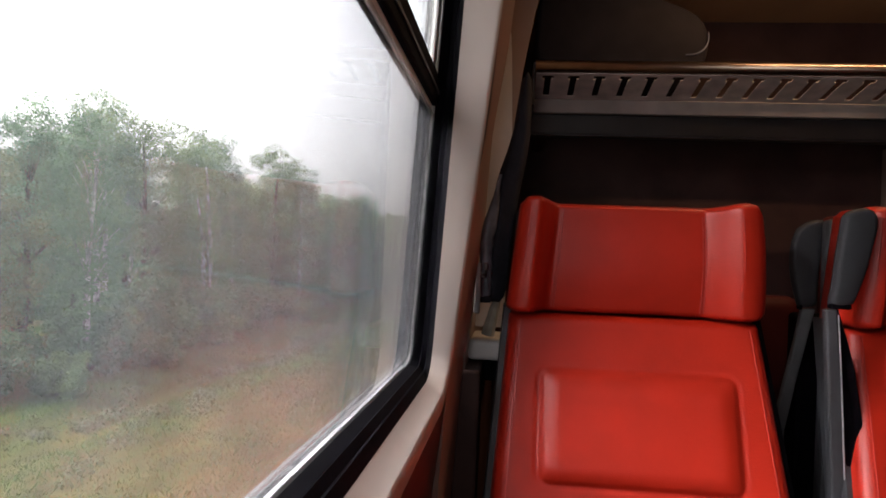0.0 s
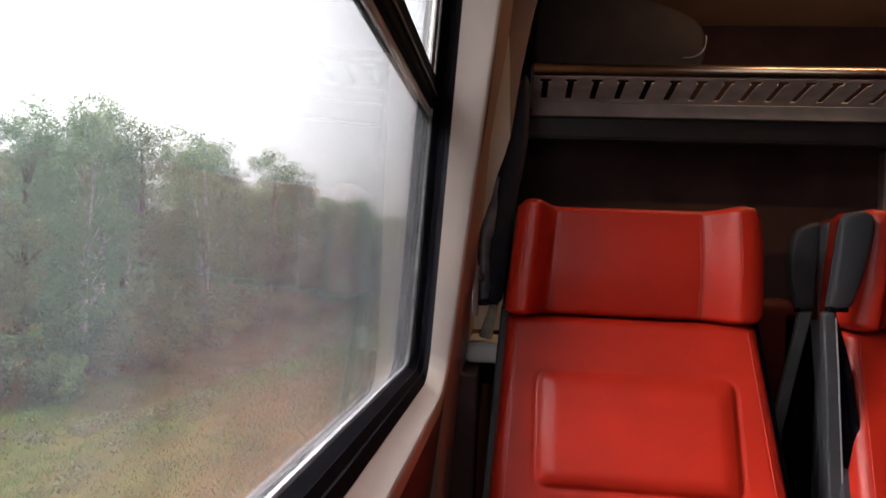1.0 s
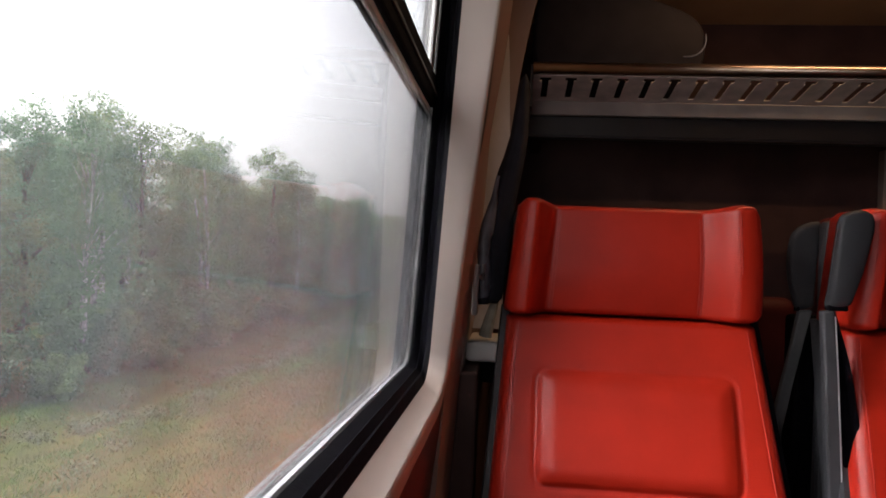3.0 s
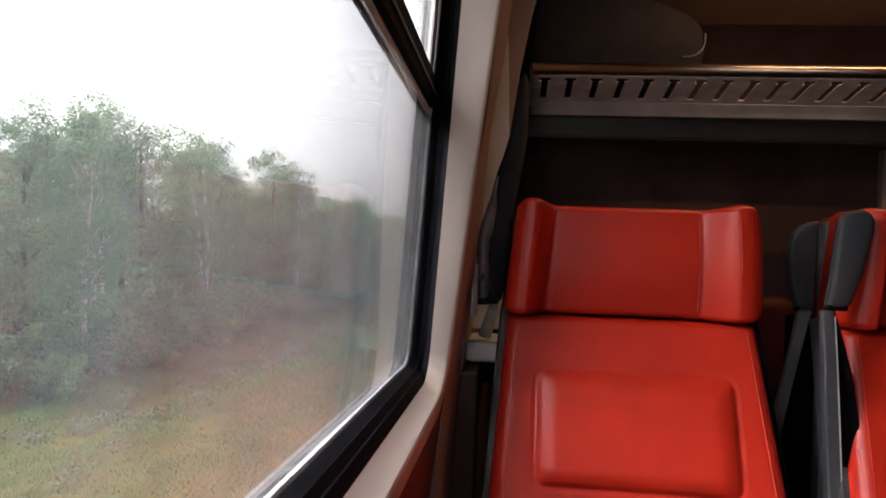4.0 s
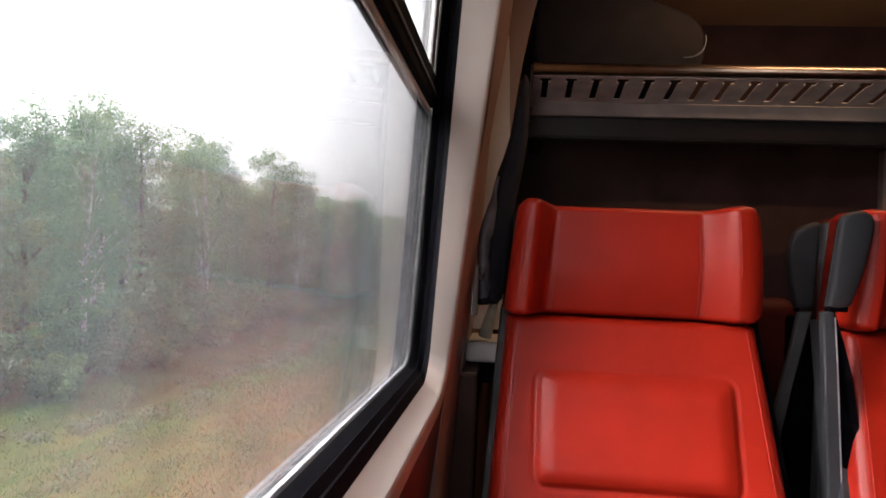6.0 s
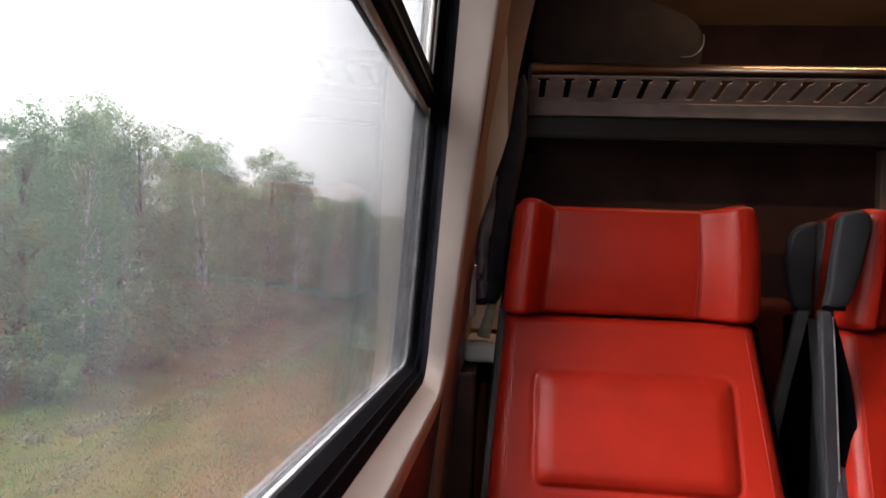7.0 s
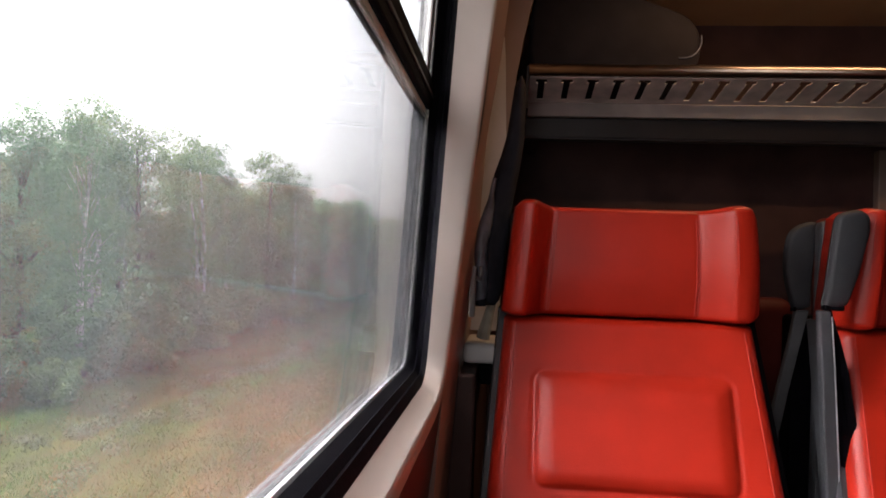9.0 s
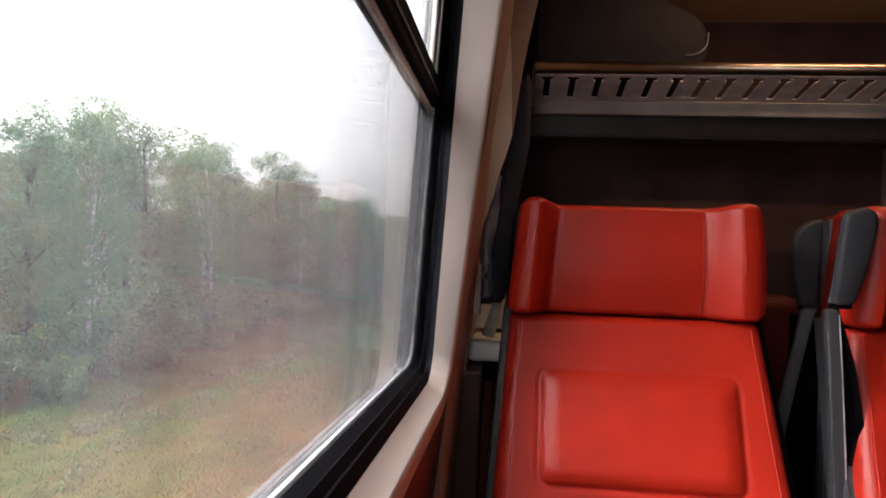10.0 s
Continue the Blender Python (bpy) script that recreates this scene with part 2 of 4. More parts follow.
def mottled(m, stretch, scale, amount):
    """Finer changes of lightness, drawn out along the track."""
    nt = m.node_tree
    b = nt.nodes["Principled BSDF"]
    co = [n for n in nt.nodes if n.type == 'TEX_COORD'][0]
    mp = nt.nodes.new("ShaderNodeMapping")
    mp.inputs["Scale"].default_value = stretch
    spots = nt.nodes.new("ShaderNodeTexNoise")
    spots.inputs["Scale"].default_value, spots.inputs["Detail"].default_value = scale, 6
    spots.inputs["Roughness"].default_value = 0.62
    nt.links.new(co.outputs["Object"], mp.inputs["Vector"])
    nt.links.new(mp.outputs["Vector"], spots.inputs["Vector"])
    rng = nt.nodes.new("ShaderNodeMapRange")
    rng.inputs["From Min"].default_value, rng.inputs["From Max"].default_value = 0.3, 0.7
    rng.inputs["To Min"].default_value, rng.inputs["To Max"].default_value = 1 - amount, 1 + amount
    nt.links.new(spots.outputs["Fac"], rng.inputs["Value"])
    hsv = nt.nodes.new("ShaderNodeHueSaturation")
    nt.links.new(b.inputs["Base Color"].links[0].from_socket, hsv.inputs["Color"])
    nt.links.new(rng.outputs[0], hsv.inputs["Value"])
    nt.links.new(hsv.outputs[0], b.inputs["Base Color"])


ribbed(M_ALU, 200.0)
streaked(M_GRASS, (0.9, 0.07, 0.2))
streaked(M_STRAW, (1.1, 0.05, 0.2))
streaked(M_SOIL, (1.5, 0.22, 0.4))
# orange deepened to carry the seat's reflection over the dry turf
dry_strip_and_reflection(M_SOIL, (0.098, 0.057, 0.018))
mottled(M_SOIL, (1.0, 0.40, 1.0), 1.4, 0.50)


# ---- building helpers ----
def part(name, bm, mat, parent=None, label="", smooth=False):
    me = bpy.data.meshes.new(name)
    bmesh.ops.recalc_face_normals(bm, faces=bm.faces)
    if smooth:
        for fc in bm.faces:
            fc.smooth = True
    bm.to_mesh(me)
    bm.free()
    me.materials.append(mat)
    ob = new(name, me)
    if parent is not None:
        ob.parent = parent
        ob.matrix_parent_inverse = parent.matrix_world.inverted()
    return tagged(ob, label=label) if label else ob


def thing(name, at, label, category, group="", kind=""):
    ob = new(name)
    ob.empty_display_size = 0.1
    ob.matrix_basis = Matrix.Translation(at)
    bpy.context.view_layer.update()
    return tagged(ob, label=label, category=category, group=group, kind=kind)


def box(x0, x1, y0, y1, z0, z1, bevel=0.0, lean=0.0, seg=2):
    bm = bmesh.new()
    bmesh.ops.create_cube(bm, size=1)
    for v in bm.verts:
        v.co = ((x0 + x1) / 2 + v.co.x * (x1 - x0), (y0 + y1) / 2 + v.co.y * (y1 - y0), (z0 + z1) / 2 + v.co.z * (z1 - z0))
    if bevel:
        bmesh.ops.bevel(bm, geom=bm.edges[:], offset=bevel, segments=seg, affect='EDGES', profile=0.5)
    if lean:
        leaned(bm, lean)
    return bm


LEAN = 0.05  # the side wall leans in with height


def leaned(bm, k=LEAN):
    for v in bm.verts:
        v.co.x += k * (v.co.z - EYE[2])
    return bm


def tube(points, radii, sides=8, cap=True):
    """A round bar through the points, with a radius at each of them."""
    bm = bmesh.new()
    tube_into(bm, points, radii, sides, cap)
    return bm


def tube_into(bm, points, radii, sides=8, cap=True):
    pts = [Vector(p) for p in points]
    if not hasattr(radii, "__len__"):
        radii = [radii] * len(pts)
    rings = []
    for i, p in enumerate(pts):
        d = (pts[min(i + 1, len(pts) - 1)] - pts[max(i - 1, 0)]).normalized()
        a = d.cross(Vector((0.31, 0.87, 0.38))).normalized()
        b = d.cross(a)
        rings.append([bm.verts.new(p + (a * math.cos(2 * math.pi * k / sides) + b * math.sin(2 * math.pi * k / sides)) * radii[i]) for k in range(sides)])
    for r0, r1 in zip(rings, rings[1:]):
        for k in range(sides):
            bm.faces.new((r0[k], r0[(k + 1) % sides], r1[(k + 1) % sides], r1[k]))
    if cap:
        bm.faces.new(rings[0])
        bm.faces.new(rings[-1][::-1])


def ring(u, ya, yb, za, zb, r, seg=8):
    """A rounded rectangle on the side wall, u metres out from the eye's line."""
    pts = []
    for cy, cz, a0 in ((yb - r, za + r, -90), (yb - r, zb - r, 0), (ya + r, zb - r, 90), (ya + r, za + r, 180)):
        for k in range(seg + 1):
            a = radians(a0 + 90 * k / seg)
            y, z = cy + r * math.cos(a), cz + r * math.sin(a)
            w = u(z) if callable(u) else u
            pts.append(Vector((-w + LEAN * (z - EYE[2]), y, z)))
    return pts


def loft(rings, close=False):
    bm = bmesh.new()
    vs = [[bm.verts.new(p) for p in r] for r in rings]
    pairs = list(zip(vs, vs[1:])) + ([(vs[-1], vs[0])] if close else [])
    for a, b in pairs:
        n = len(a)
        for k in range(n):
            bm.faces.new((a[k], a[(k + 1) % n], b[(k + 1) % n], b[k]))
    return bm


def prism(outline, y0, y1, bevel=0.0):
    """An upright plate: outline in x and z, from y0 to y1."""
    bm = bmesh.new()
    f0 = bm.faces.new([bm.verts.new((x, y0, z)) for x, z in outline])
    ext = bmesh.ops.extrude_face_region(bm, geom=[f0])
    for v in ext["geom"]:
        if isinstance(v, bmesh.types.BMVert):
            v.co.y += y1 - y0
    if bevel:
        bmesh.ops.bevel(bm, geom=bm.edges[:], offset=bevel, segments=3, affect='EDGES', profile=0.5)
    return bm


def smoothstep(a, b, x):
    t = min(1, max(0, (x - a) / (b - a)))
    return t * t * (3 - 2 * t)


def cushion(nx, nz, place, front, thick):
    """A stuffed slab. place(s, t): x, y, z on its face before relief; front(s, t): how far it bulges to the front."""
    bm = bmesh.new()
    face, rear = [], []
    for j in range(nz + 1):
        t = j / nz
        rf, rr = [], []
        for i in range(nx + 1):
            s = -1 + 2 * i / nx
            x, y, z = place(s, t)
            rf.append(bm.verts.new((x, y - front(s, t), z)))
            rr.append(bm.verts.new((x, y + thick, z)))
        face.append(rf)
        rear.append(rr)
    for j in range(nz):
        for i in range(nx):
            bm.faces.new((face[j][i], face[j][i + 1], face[j + 1][i + 1], face[j + 1][i]))
            bm.faces.new((rear[j][i], rear[j + 1][i], rear[j + 1][i + 1], rear[j][i + 1]))
    for j in range(nz):
        bm.faces.new((face[j][0], face[j + 1][0], rear[j + 1][0], rear[j][0]))
        bm.faces.new((face[j][nx], rear[j][nx], rear[j + 1][nx], face[j + 1][nx]))
    for i in range(nx):
        bm.faces.new((face[0][i], rear[0][i], rear[0][i + 1], face[0][i + 1]))
        bm.faces.new((face[nz][i], face[nz][i + 1], rear[nz][i + 1], rear[nz][i]))
    return bm


# ---- the carriage: floor, ceiling, walls ----
Y0, Y1, XR = -3.2, 2.30, 2.45
tagged(part("floor", box(-0.3, XR + 0.12, Y0 - 0.1, Y1 + 0.1, -0.10, 0.0), M_FLOOR), "dark carpeted carriage floor", "floor", kind="structure")
tagged(part("ceiling", box(-0.3, XR + 0.12, Y0 - 0.1, Y1 + 0.1, 1.93, 1.99), M_CEIL), "brown lacquered carriage ceiling panel", "ceiling", kind="structure")
tagged(part("wall_front", box(-0.3, XR + 0.12, Y1, Y1 + 0.06, 0.0, 1.93), M_DARK), "dark brown laminate partition behind the seats", "wall", kind="structure")
# unseen rear wall, made dark so that it bounces little light
tagged(part("wall_rear", box(-0.3, XR + 0.12, Y0 - 0.06, Y0, 0.0, 1.93), M_DARK), "unseen rear partition wall, dark to bounce little light", "wall", kind="structure")

# the window's rings, from the pane to the room
WY0, WZ1 = -1.60, 1.66
GL = (0.165, WY0, 1.130, 0.955, WZ1, 0.030)


def outer_u(z):
    return 0.0872 - (z - 1.0) * 0.052 + 0.007 * math.exp(-((z - 1.43) / 0.11) ** 2)


r_glass = ring(*GL)
r_gask = ring(0.1555, WY0, 1.130, 0.955, WZ1, 0.030)
r_blk1 = ring(0.1545, WY0 - 0.004, 1.134, 0.951, WZ1 + 0.004, 0.032)
r_blk2 = ring(0.120, WY0 - 0.01, 1.122, 0.930, WZ1 + 0.01, 0.052)
r_crm2 = ring(outer_u, WY0 - 0.03, 1.137, 0.898, WZ1 + 0.03, 0.080)
r_crm3 = ring(lambda z: outer_u(z) - 0.002, WY0 - 0.038, 1.145, 0.887, WZ1 + 0.038, 0.088)


def wall_side():
    """The side wall round the window: a lining, the outer skin and the edge between them."""
    inn = ring(lambda z: outer_u(z) - 0.0005, WY0 - 0.040, 1.147, 0.885, WZ1 + 0.040, 0.090)
    big = ring(lambda z: outer_u(z) if z > 0.88 else 0.098 + (0.88 - z) * 0.05, Y0, 1.330, 0.0, 1.93, 0.0001)
    out1 = ring(0.185, Y0, 1.330, 0.0, 1.93, 0.0001)
    hole = ring(0.185, WY0 - 0.012, 1.142, 0.943, WZ1 + 0.012, 0.034)
    return loft([inn, big, out1, hole], close=False)


# brown lacquered lining, its shade put into a near-black colour
tagged(part("wall_left", wall_side(), M_EDGE), "side wall lining round the window, coloured near black for shade", "wall", kind="structure")
tagged(part("wall_left_end", leaned(box(-0.185, -0.078, 1.345, Y1, 0.0, 1.93)), M_BEIGE), "beige side wall panel past the window pillar", "wall", kind="structure")

# dark sheet added over the beige wall, for the shade beside the seat
tagged(part("wall_left_shade_panel", box(-0.12, -0.057, 1.340, Y1 - 0.004, 0.002, 0.908, 0.006), M_DARK), "dark panel for the shade on the wall beside the seat", "wall panel", kind="structure")

tagged(part("partition_post", box(1.149, 1.20, 2.262, 2.298, 0.0, 1.525, 0.004), M_BEIGE), "beige edge post of the partition", "trim", kind="structure")

# unseen wall without windows, dark, keeps light off the seats' right side
tagged(part("wall_right", box(XR, XR + 0.10, Y0, Y1, 0.0, 1.93), M_DARK), "unseen windowless dark wall across the aisle, added to stop light", "wall", kind="structure")

# the body under the floor, down to the ballast
tagged(part("carriage_body", box(-0.29, XR + 0.11, Y0 - 0.09, Y1 + 0.09, GROUND - 0.02, -0.104), M_BODY), "plain painted lower carriage body", "train body", kind="structure")


# ---- window ----
def build_window():
    win = thing("window_1", (-0.16, 0.1, 0.955), "tall train window with dusty rain-filmed hazed panes in black rubber", "window", kind="structure")
    # double glazing: an outer pane with a film of rain and haze and a clear inner pane
    for u, za, zb, name, mat, label in (
            (0.1605, 0.953, 1.372, "outer_pane", M_GLASS, "glass pane with a grey film of rain and haze"),
            (0.1500, 0.947, 1.3600, "inner_pane", M_CLEAR, "clear inner glass pane"),
            (0.1650, 1.434, WZ1 + 0.002, "outer_pane", M_GLASS, "glass pane with a grey film of rain and haze")):
        ob = part(name, leaned(box(-u - 0.004, -u, WY0 - 0.002, 1.134, za, zb)), mat, win, label)
        ob.visible_shadow = False
    part("outer_reveal", loft([ring(0.185, WY0 - 0.012, 1.142, 0.943, WZ1 + 0.012, 0.034), ring(0.172, WY0 - 0.012, 1.142, 0.943, WZ1 + 0.012, 0.034)]), M_SILL, win, "brown-grey outer edge of the opening")
    r_seal = ring(0.1602, WY0, 1.130, 0.955, WZ1, 0.030)
    part("inner_seal", loft([r_glass, r_seal]), M_RUBBER, win, "black seal along the glass")
    part("gasket", loft([r_seal, r_gask, r_blk1]), M_ALU, win, "ribbed bright aluminium glazing strip")
    rub = loft([r_blk1, ring(0.141, WY0 - 0.008, 1.139, 0.946, WZ1 + 0.008, 0.034), ring(0.138, WY0 - 0.004, 1.132, 0.949, WZ1 + 0.004, 0.034),
                ring(0.131, WY0 - 0.006, 1.132, 0.941, WZ1 + 0.006, 0.034), ring(0.128, WY0 - 0.004, 1.126, 0.941, WZ1 + 0.004, 0.034), r_blk2])
    part("rubber_reveal", rub, M_RUBBER, win, "black rubber reveal", smooth=False)
    part("surround", loft([r_blk2, ring(0.1185, WY0 - 0.012, 1.1225, 0.928, WZ1 + 0.012, 0.054), ring(lambda z: outer_u(z) + 0.0045, WY0 - 0.025, 1.1336, 0.9090, WZ1 + 0.025, 0.068), ring(lambda z: outer_u(z) + 0.0025, WY0 - 0.026, 1.1348, 0.9075, WZ1 + 0.026, 0.070), r_crm2, r_crm3]),
         M_CREAM, win, "cream lacquered window surround", smooth=True)
    # transom between the panes: a light lower lip, a dark bar and a second bar
    transom = part("transom", leaned(box(-0.1645, -0.150, WY0 + 0.001, 1.129, 1.3795, 1.426, 0.004)), M_RUBBER, win, "black transom bar")
    part("transom_lip", leaned(box(-0.1645, -0.1565, WY0 + 0.001, 1.129, 1.365, 1.379, 0.002)), M_LIP, transom, "grey metal transom lip")
    part("transom_seal", leaned(box(-0.1645, -0.1605, WY0 + 0.001, 1.129, 1.3605, 1.3648)), M_RUBBER, transom, "thin black seal under the lip")
    part("transom_edge", leaned(box(-0.1495, -0.1475, WY0 + 0.001, 1.128, 1.398, 1.403)), M_EDGE, transom, "dark metal edge line")
    part("hopper_frame", leaned(box(-0.1645, -0.153, WY0 + 0.001, 1.129, 1.4265, 1.434, 0.002)), M_RUBBER, win, "black frame of the tilting upper pane")
    part("hopper_stile", leaned(box(-0.1645, -0.158, 1.095, 1.128, 1.436, WZ1 - 0.002, 0.002)), M_LIP, win, "bright side rail of the tilting pane")
    return win


build_window()


# ---- pillar past the window ----
def swell(z):
    """How far the pillar's face stands out, least at mid-height."""
    return 0.75 - 0.45 * smoothstep(1.10, 1.34, z) + 0.40 * smoothstep(1.36, 1.56, z) + 0.45 * math.exp(-((z - 1.43) / 0.11) ** 2)


def build_pillar():
    bm = bmesh.new()
    prof = [(0.0, 1.149), (0.007, 1.20), (0.014, 1.26), (0.018, 1.305), (0.014, 1.325), (-0.02, 1.335), (-0.09, 1.335), (-0.09, 1.149)]
    rows = []
    for k in range(49):
        z = 0.02 + 1.90 * k / 48
        rows.append([bm.verts.new((-outer_u(max(z, 0.9)) + (dx * swell(z) if dx > 0 else dx) + LEAN * (z - EYE[2]), y, z)) for dx, y in prof])
    n = len(prof)
    for a, b in zip(rows, rows[1:]):
        for k in range(n):
            bm.faces.new((a[k], a[(k + 1) % n], b[(k + 1) % n], b[k]))
    bm.faces.new(rows[0])
    bm.faces.new(rows[-1][::-1])
    return tagged(part("pillar", bm, M_BEIGE), "beige-brown lacquered pillar beside the window", "pillar", kind="structure")


build_pillar()


# ---- seats ----
SX0, SX1 = -0.005, 0.457


def seat_row(t):
    """Left edge, right edge, depth and height of the backrest, t from the bottom to the headrest."""
    z = 0.47 + t * (1.028 - 0.47)
    k = (1.028 - z) / 0.33
    return SX0 - 0.021 * k, SX1 + 0.030 * k, 1.338 - 0.132 * k, z


def edge_round(s, t, rs=0.06, rt=0.05):
    a = max(0, (abs(s) - (1 - rs)) / rs)
    b = max(0, (abs(2 * t - 1) - (1 - rt)) / rt)
    return 1 - math.sqrt(max(0, 1 - min(1, a * a))) + 1 - math.sqrt(max(0, 1 - min(1, b * b)))


def build_seat(label):
    seat = thing("train_seat", (0.23, 1.45, 0.0), label, "seat", group="seats in the row")

    # backrest with its raised lumbar panel
    def place(s, t):
        x0, x1, y, z = seat_row(t)
        return (x0 + x1) / 2 + s * (x1 - x0) / 2, y, z

    def front(s, t):
        x, y, z = place(s, t)
        px, pz = abs(x - 0.2295), abs(z - 0.838)
        q = max(px - 0.155, 0.0), max(pz - 0.075, 0.0)
        d = math.hypot(*q) if (q[0] and q[1]) else max(px - 0.155, pz - 0.075)
        d = d - 0.020
        fx, fz = smoothstep(-0.002, 0.038, 0.175 - px), smoothstep(-0.002, 0.034, 0.095 - pz)
        up = 0.015 * math.sqrt(fx * fz) - 0.0035 * math.exp(-(d / 0.0035) ** 2)
        hollow = 0.012 * (1 - s * s)
        return 0.03 - hollow * 0.5 + up - 0.034 * edge_round(s, t, 0.12, 0.03)

    backrest = part("backrest", cushion(110, 130, place, front, 0.05), M_LEATHER, seat, smooth=True)

    # headrest with side wings and raised corners
    def hplace(s, t):
        ear = 0.008 * smoothstep(0.62, 0.88, abs(s)) * (1 - 0.7 * smoothstep(0.93, 1.0, abs(s)))
        z = 1.030 + t * (0.213 + ear)
        corner = smoothstep(0.88, 1.0, abs(s)) ** 2 * (1.0 if s > 0 else 0.45)
        z += corner * (0.014 * (1 - t) ** 3 - 0.016 * t ** 3)
        x0, x1 = -0.012 + 0.020 * t, 0.465 - 0.010 * t * t
        x = (x0 + x1) / 2 + s * (x1 - x0) / 2
        return x, 1.362, z

    def hfront(s, t):
        a, b = (0.675, 0.83) if s < 0 else (0.56, 0.79)
        ramp = min(1.0, max(0.0, (abs(s) - a) / (b - a)))
        wing = (0.068 if s < 0 else 0.045) * (0.55 * ramp + 0.45 * smoothstep(0, 1, ramp))
        groove = 0.0022 * math.exp(-((abs(s) - a + 0.02) / 0.012) ** 2)
        pillow = 0.012 * math.sin(math.pi * min(1, max(0, t))) * (1 - 0.6 * smoothstep(0.6, 0.9, abs(s)))
        return 0.028 + wing - groove + pillow - 0.032 * edge_round(s, t, 0.16, 0.09)

    headrest = part("headrest", cushion(110, 44, hplace, hfront, 0.05), M_LEATHER, seat, smooth=True)
    for sx in (-1, 1):
        for off in ((0.622, 0.640) if sx < 0 else (0.528, 0.552)):
            pts = []
            for k in range(15):
                t = 0.05 + 0.86 * k / 14
                x, y, z = hplace(sx * off, t)
                pts.append((x, y - hfront(sx * off, t) - 0.0004, z))
            part("seam", tube(pts, 0.0011, 5), M_SEAM, headrest, "stitched seam")
    for sx in (-1, 1):
        pts = []
        for k in range(25):
            t = 0.30 + 0.68 * k / 24
            x, y, z = place(sx * 0.90, t)
            pts.append((x, y - front(sx * 0.90, t) - 0.0003, z))
        part("seam", tube(pts, 0.0010, 5), M_SEAM, backrest, "stitched seam")
        pts = []
        for k in range(11):
            t = 0.42 + 0.48 * k / 10
            x, y, z = hplace(0.90 * sx if sx < 0 else 0.80, t)
            pts.append((x, y - hfront(0.90 * sx if sx < 0 else 0.80, t) - 0.0003, z))
        part("seam", tube(pts, 0.0009, 5), M_SEAM, headrest, "stitched seam")
    # shell behind: grey edge at left, the right one blackened for shade
    for sx, name in ((-1, "side_shell"), (1, "side_shell")):
        bm = bmesh.new()
        rows = []
        for k in range(13):
            t = -0.02 + 1.04 * k / 12
            x0, x1, y, z = seat_row(t)
            x = x0 if sx < 0 else x1
            rows.append([bm.verts.new((x + sx * a, y + b, z)) for a, b in ((-0.004, 0.006), (0.010, 0.004), (0.013, 0.014), (0.013, 0.085), (-0.004, 0.085))])
        for a, b in zip(rows, rows[1:]):
            for k in range(5):
                bm.faces.new((a[k], a[(k + 1) % 5], b[(k + 1) % 5], b[k]))
        bm.faces.new(rows[0])
        bm.faces.new(rows[-1][::-1])
        part(name, bm, M_SHELL if sx < 0 else M_RUBBER, seat, "dark grey plastic side shell" if sx < 0 else "side shell coloured black for shade")
    part("back_shell", box(0.0, 0.465, 1.412, 1.45, 0.42, 1.235, 0.012), M_SHELL, seat, "dark grey plastic back shell")
    part("seat_cushion", box(-0.02, 0.49, 0.80, 1.28, 0.36, 0.47, 0.035, seg=4), M_LEATHER, seat, smooth=True)
    part("pedestal", box(0.08, 0.39, 0.98, 1.36, 0.0, 0.36, 0.02), M_SHELL, seat, "dark grey seat pedestal")
    return seat


seat_a = build_seat("red leather train seat with winged headrest and lumbar panel")
seat_b = copy_thing(seat_a, Matrix.Translation((0.23 + 0.612, 1.45, 0.0)))


# ---- folded-up armrests between the seats ----
def rounded(points, steps=4):
    """A smooth closed outline through the points."""
    n, pts = len(points), []
    for i in range(n):
        p0, p1, p2, p3 = (Vector(points[(i + k) % n]) for k in (-1, 0, 1, 2))
        for j in range(steps):
            t = j / steps
            pts.append(0.5 * (2 * p1 + (p2 - p0) * t + (2 * p0 - 5 * p1 + 4 * p2 - p3) * t * t + (3 * p1 - p0 - 3 * p2 + p3) * t ** 3))
    return pts


def build_armrest(label, y, outline, foot, depth):
    arm = thing("armrest", (foot[0], y + 0.03, foot[1]), label, "armrest", group="folded armrests")
    pts = rounded(outline)
    mid = sum(pts, Vector((0, 0))) / len(pts)
    bm = bmesh.new()
    rows = []
    for inset, dy in ((0.72, 0.0), (0.86, 0.0015), (0.95, 0.005), (0.99, 0.011), (1.0, 0.018), (1.0, depth - 0.012), (0.94, depth - 0.003), (0.86, depth)):
        rows.append([bm.verts.new((mid.x + (p.x - mid.x) * inset, y + dy, mid.y + (p.y - mid.y) * (1 - (1 - inset) * 0.55))) for p in pts])
    for r0, r1 in zip(rows, rows[1:]):
        for k in range(len(r0)):
            bm.faces.new((r0[k], r0[(k + 1) % len(r0)], r1[(k + 1) % len(r0)], r1[k]))
    bm.faces.new(rows[0])
    bm.faces.new(rows[-1][::-1])
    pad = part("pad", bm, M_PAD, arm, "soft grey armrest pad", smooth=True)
    low = min(z for x, z in outline)
    x0, x1 = min(x for x, z in outline if z < low + 0.004), max(x for x, z in outline if z < low + 0.004)
    part("collar", box(x0 - 0.001, x1 + 0.001, y + 0.003, y + depth - 0.004, low - 0.005, low + 0.005, 0.003), M_RUBBER, pad, "black collar")
    return arm


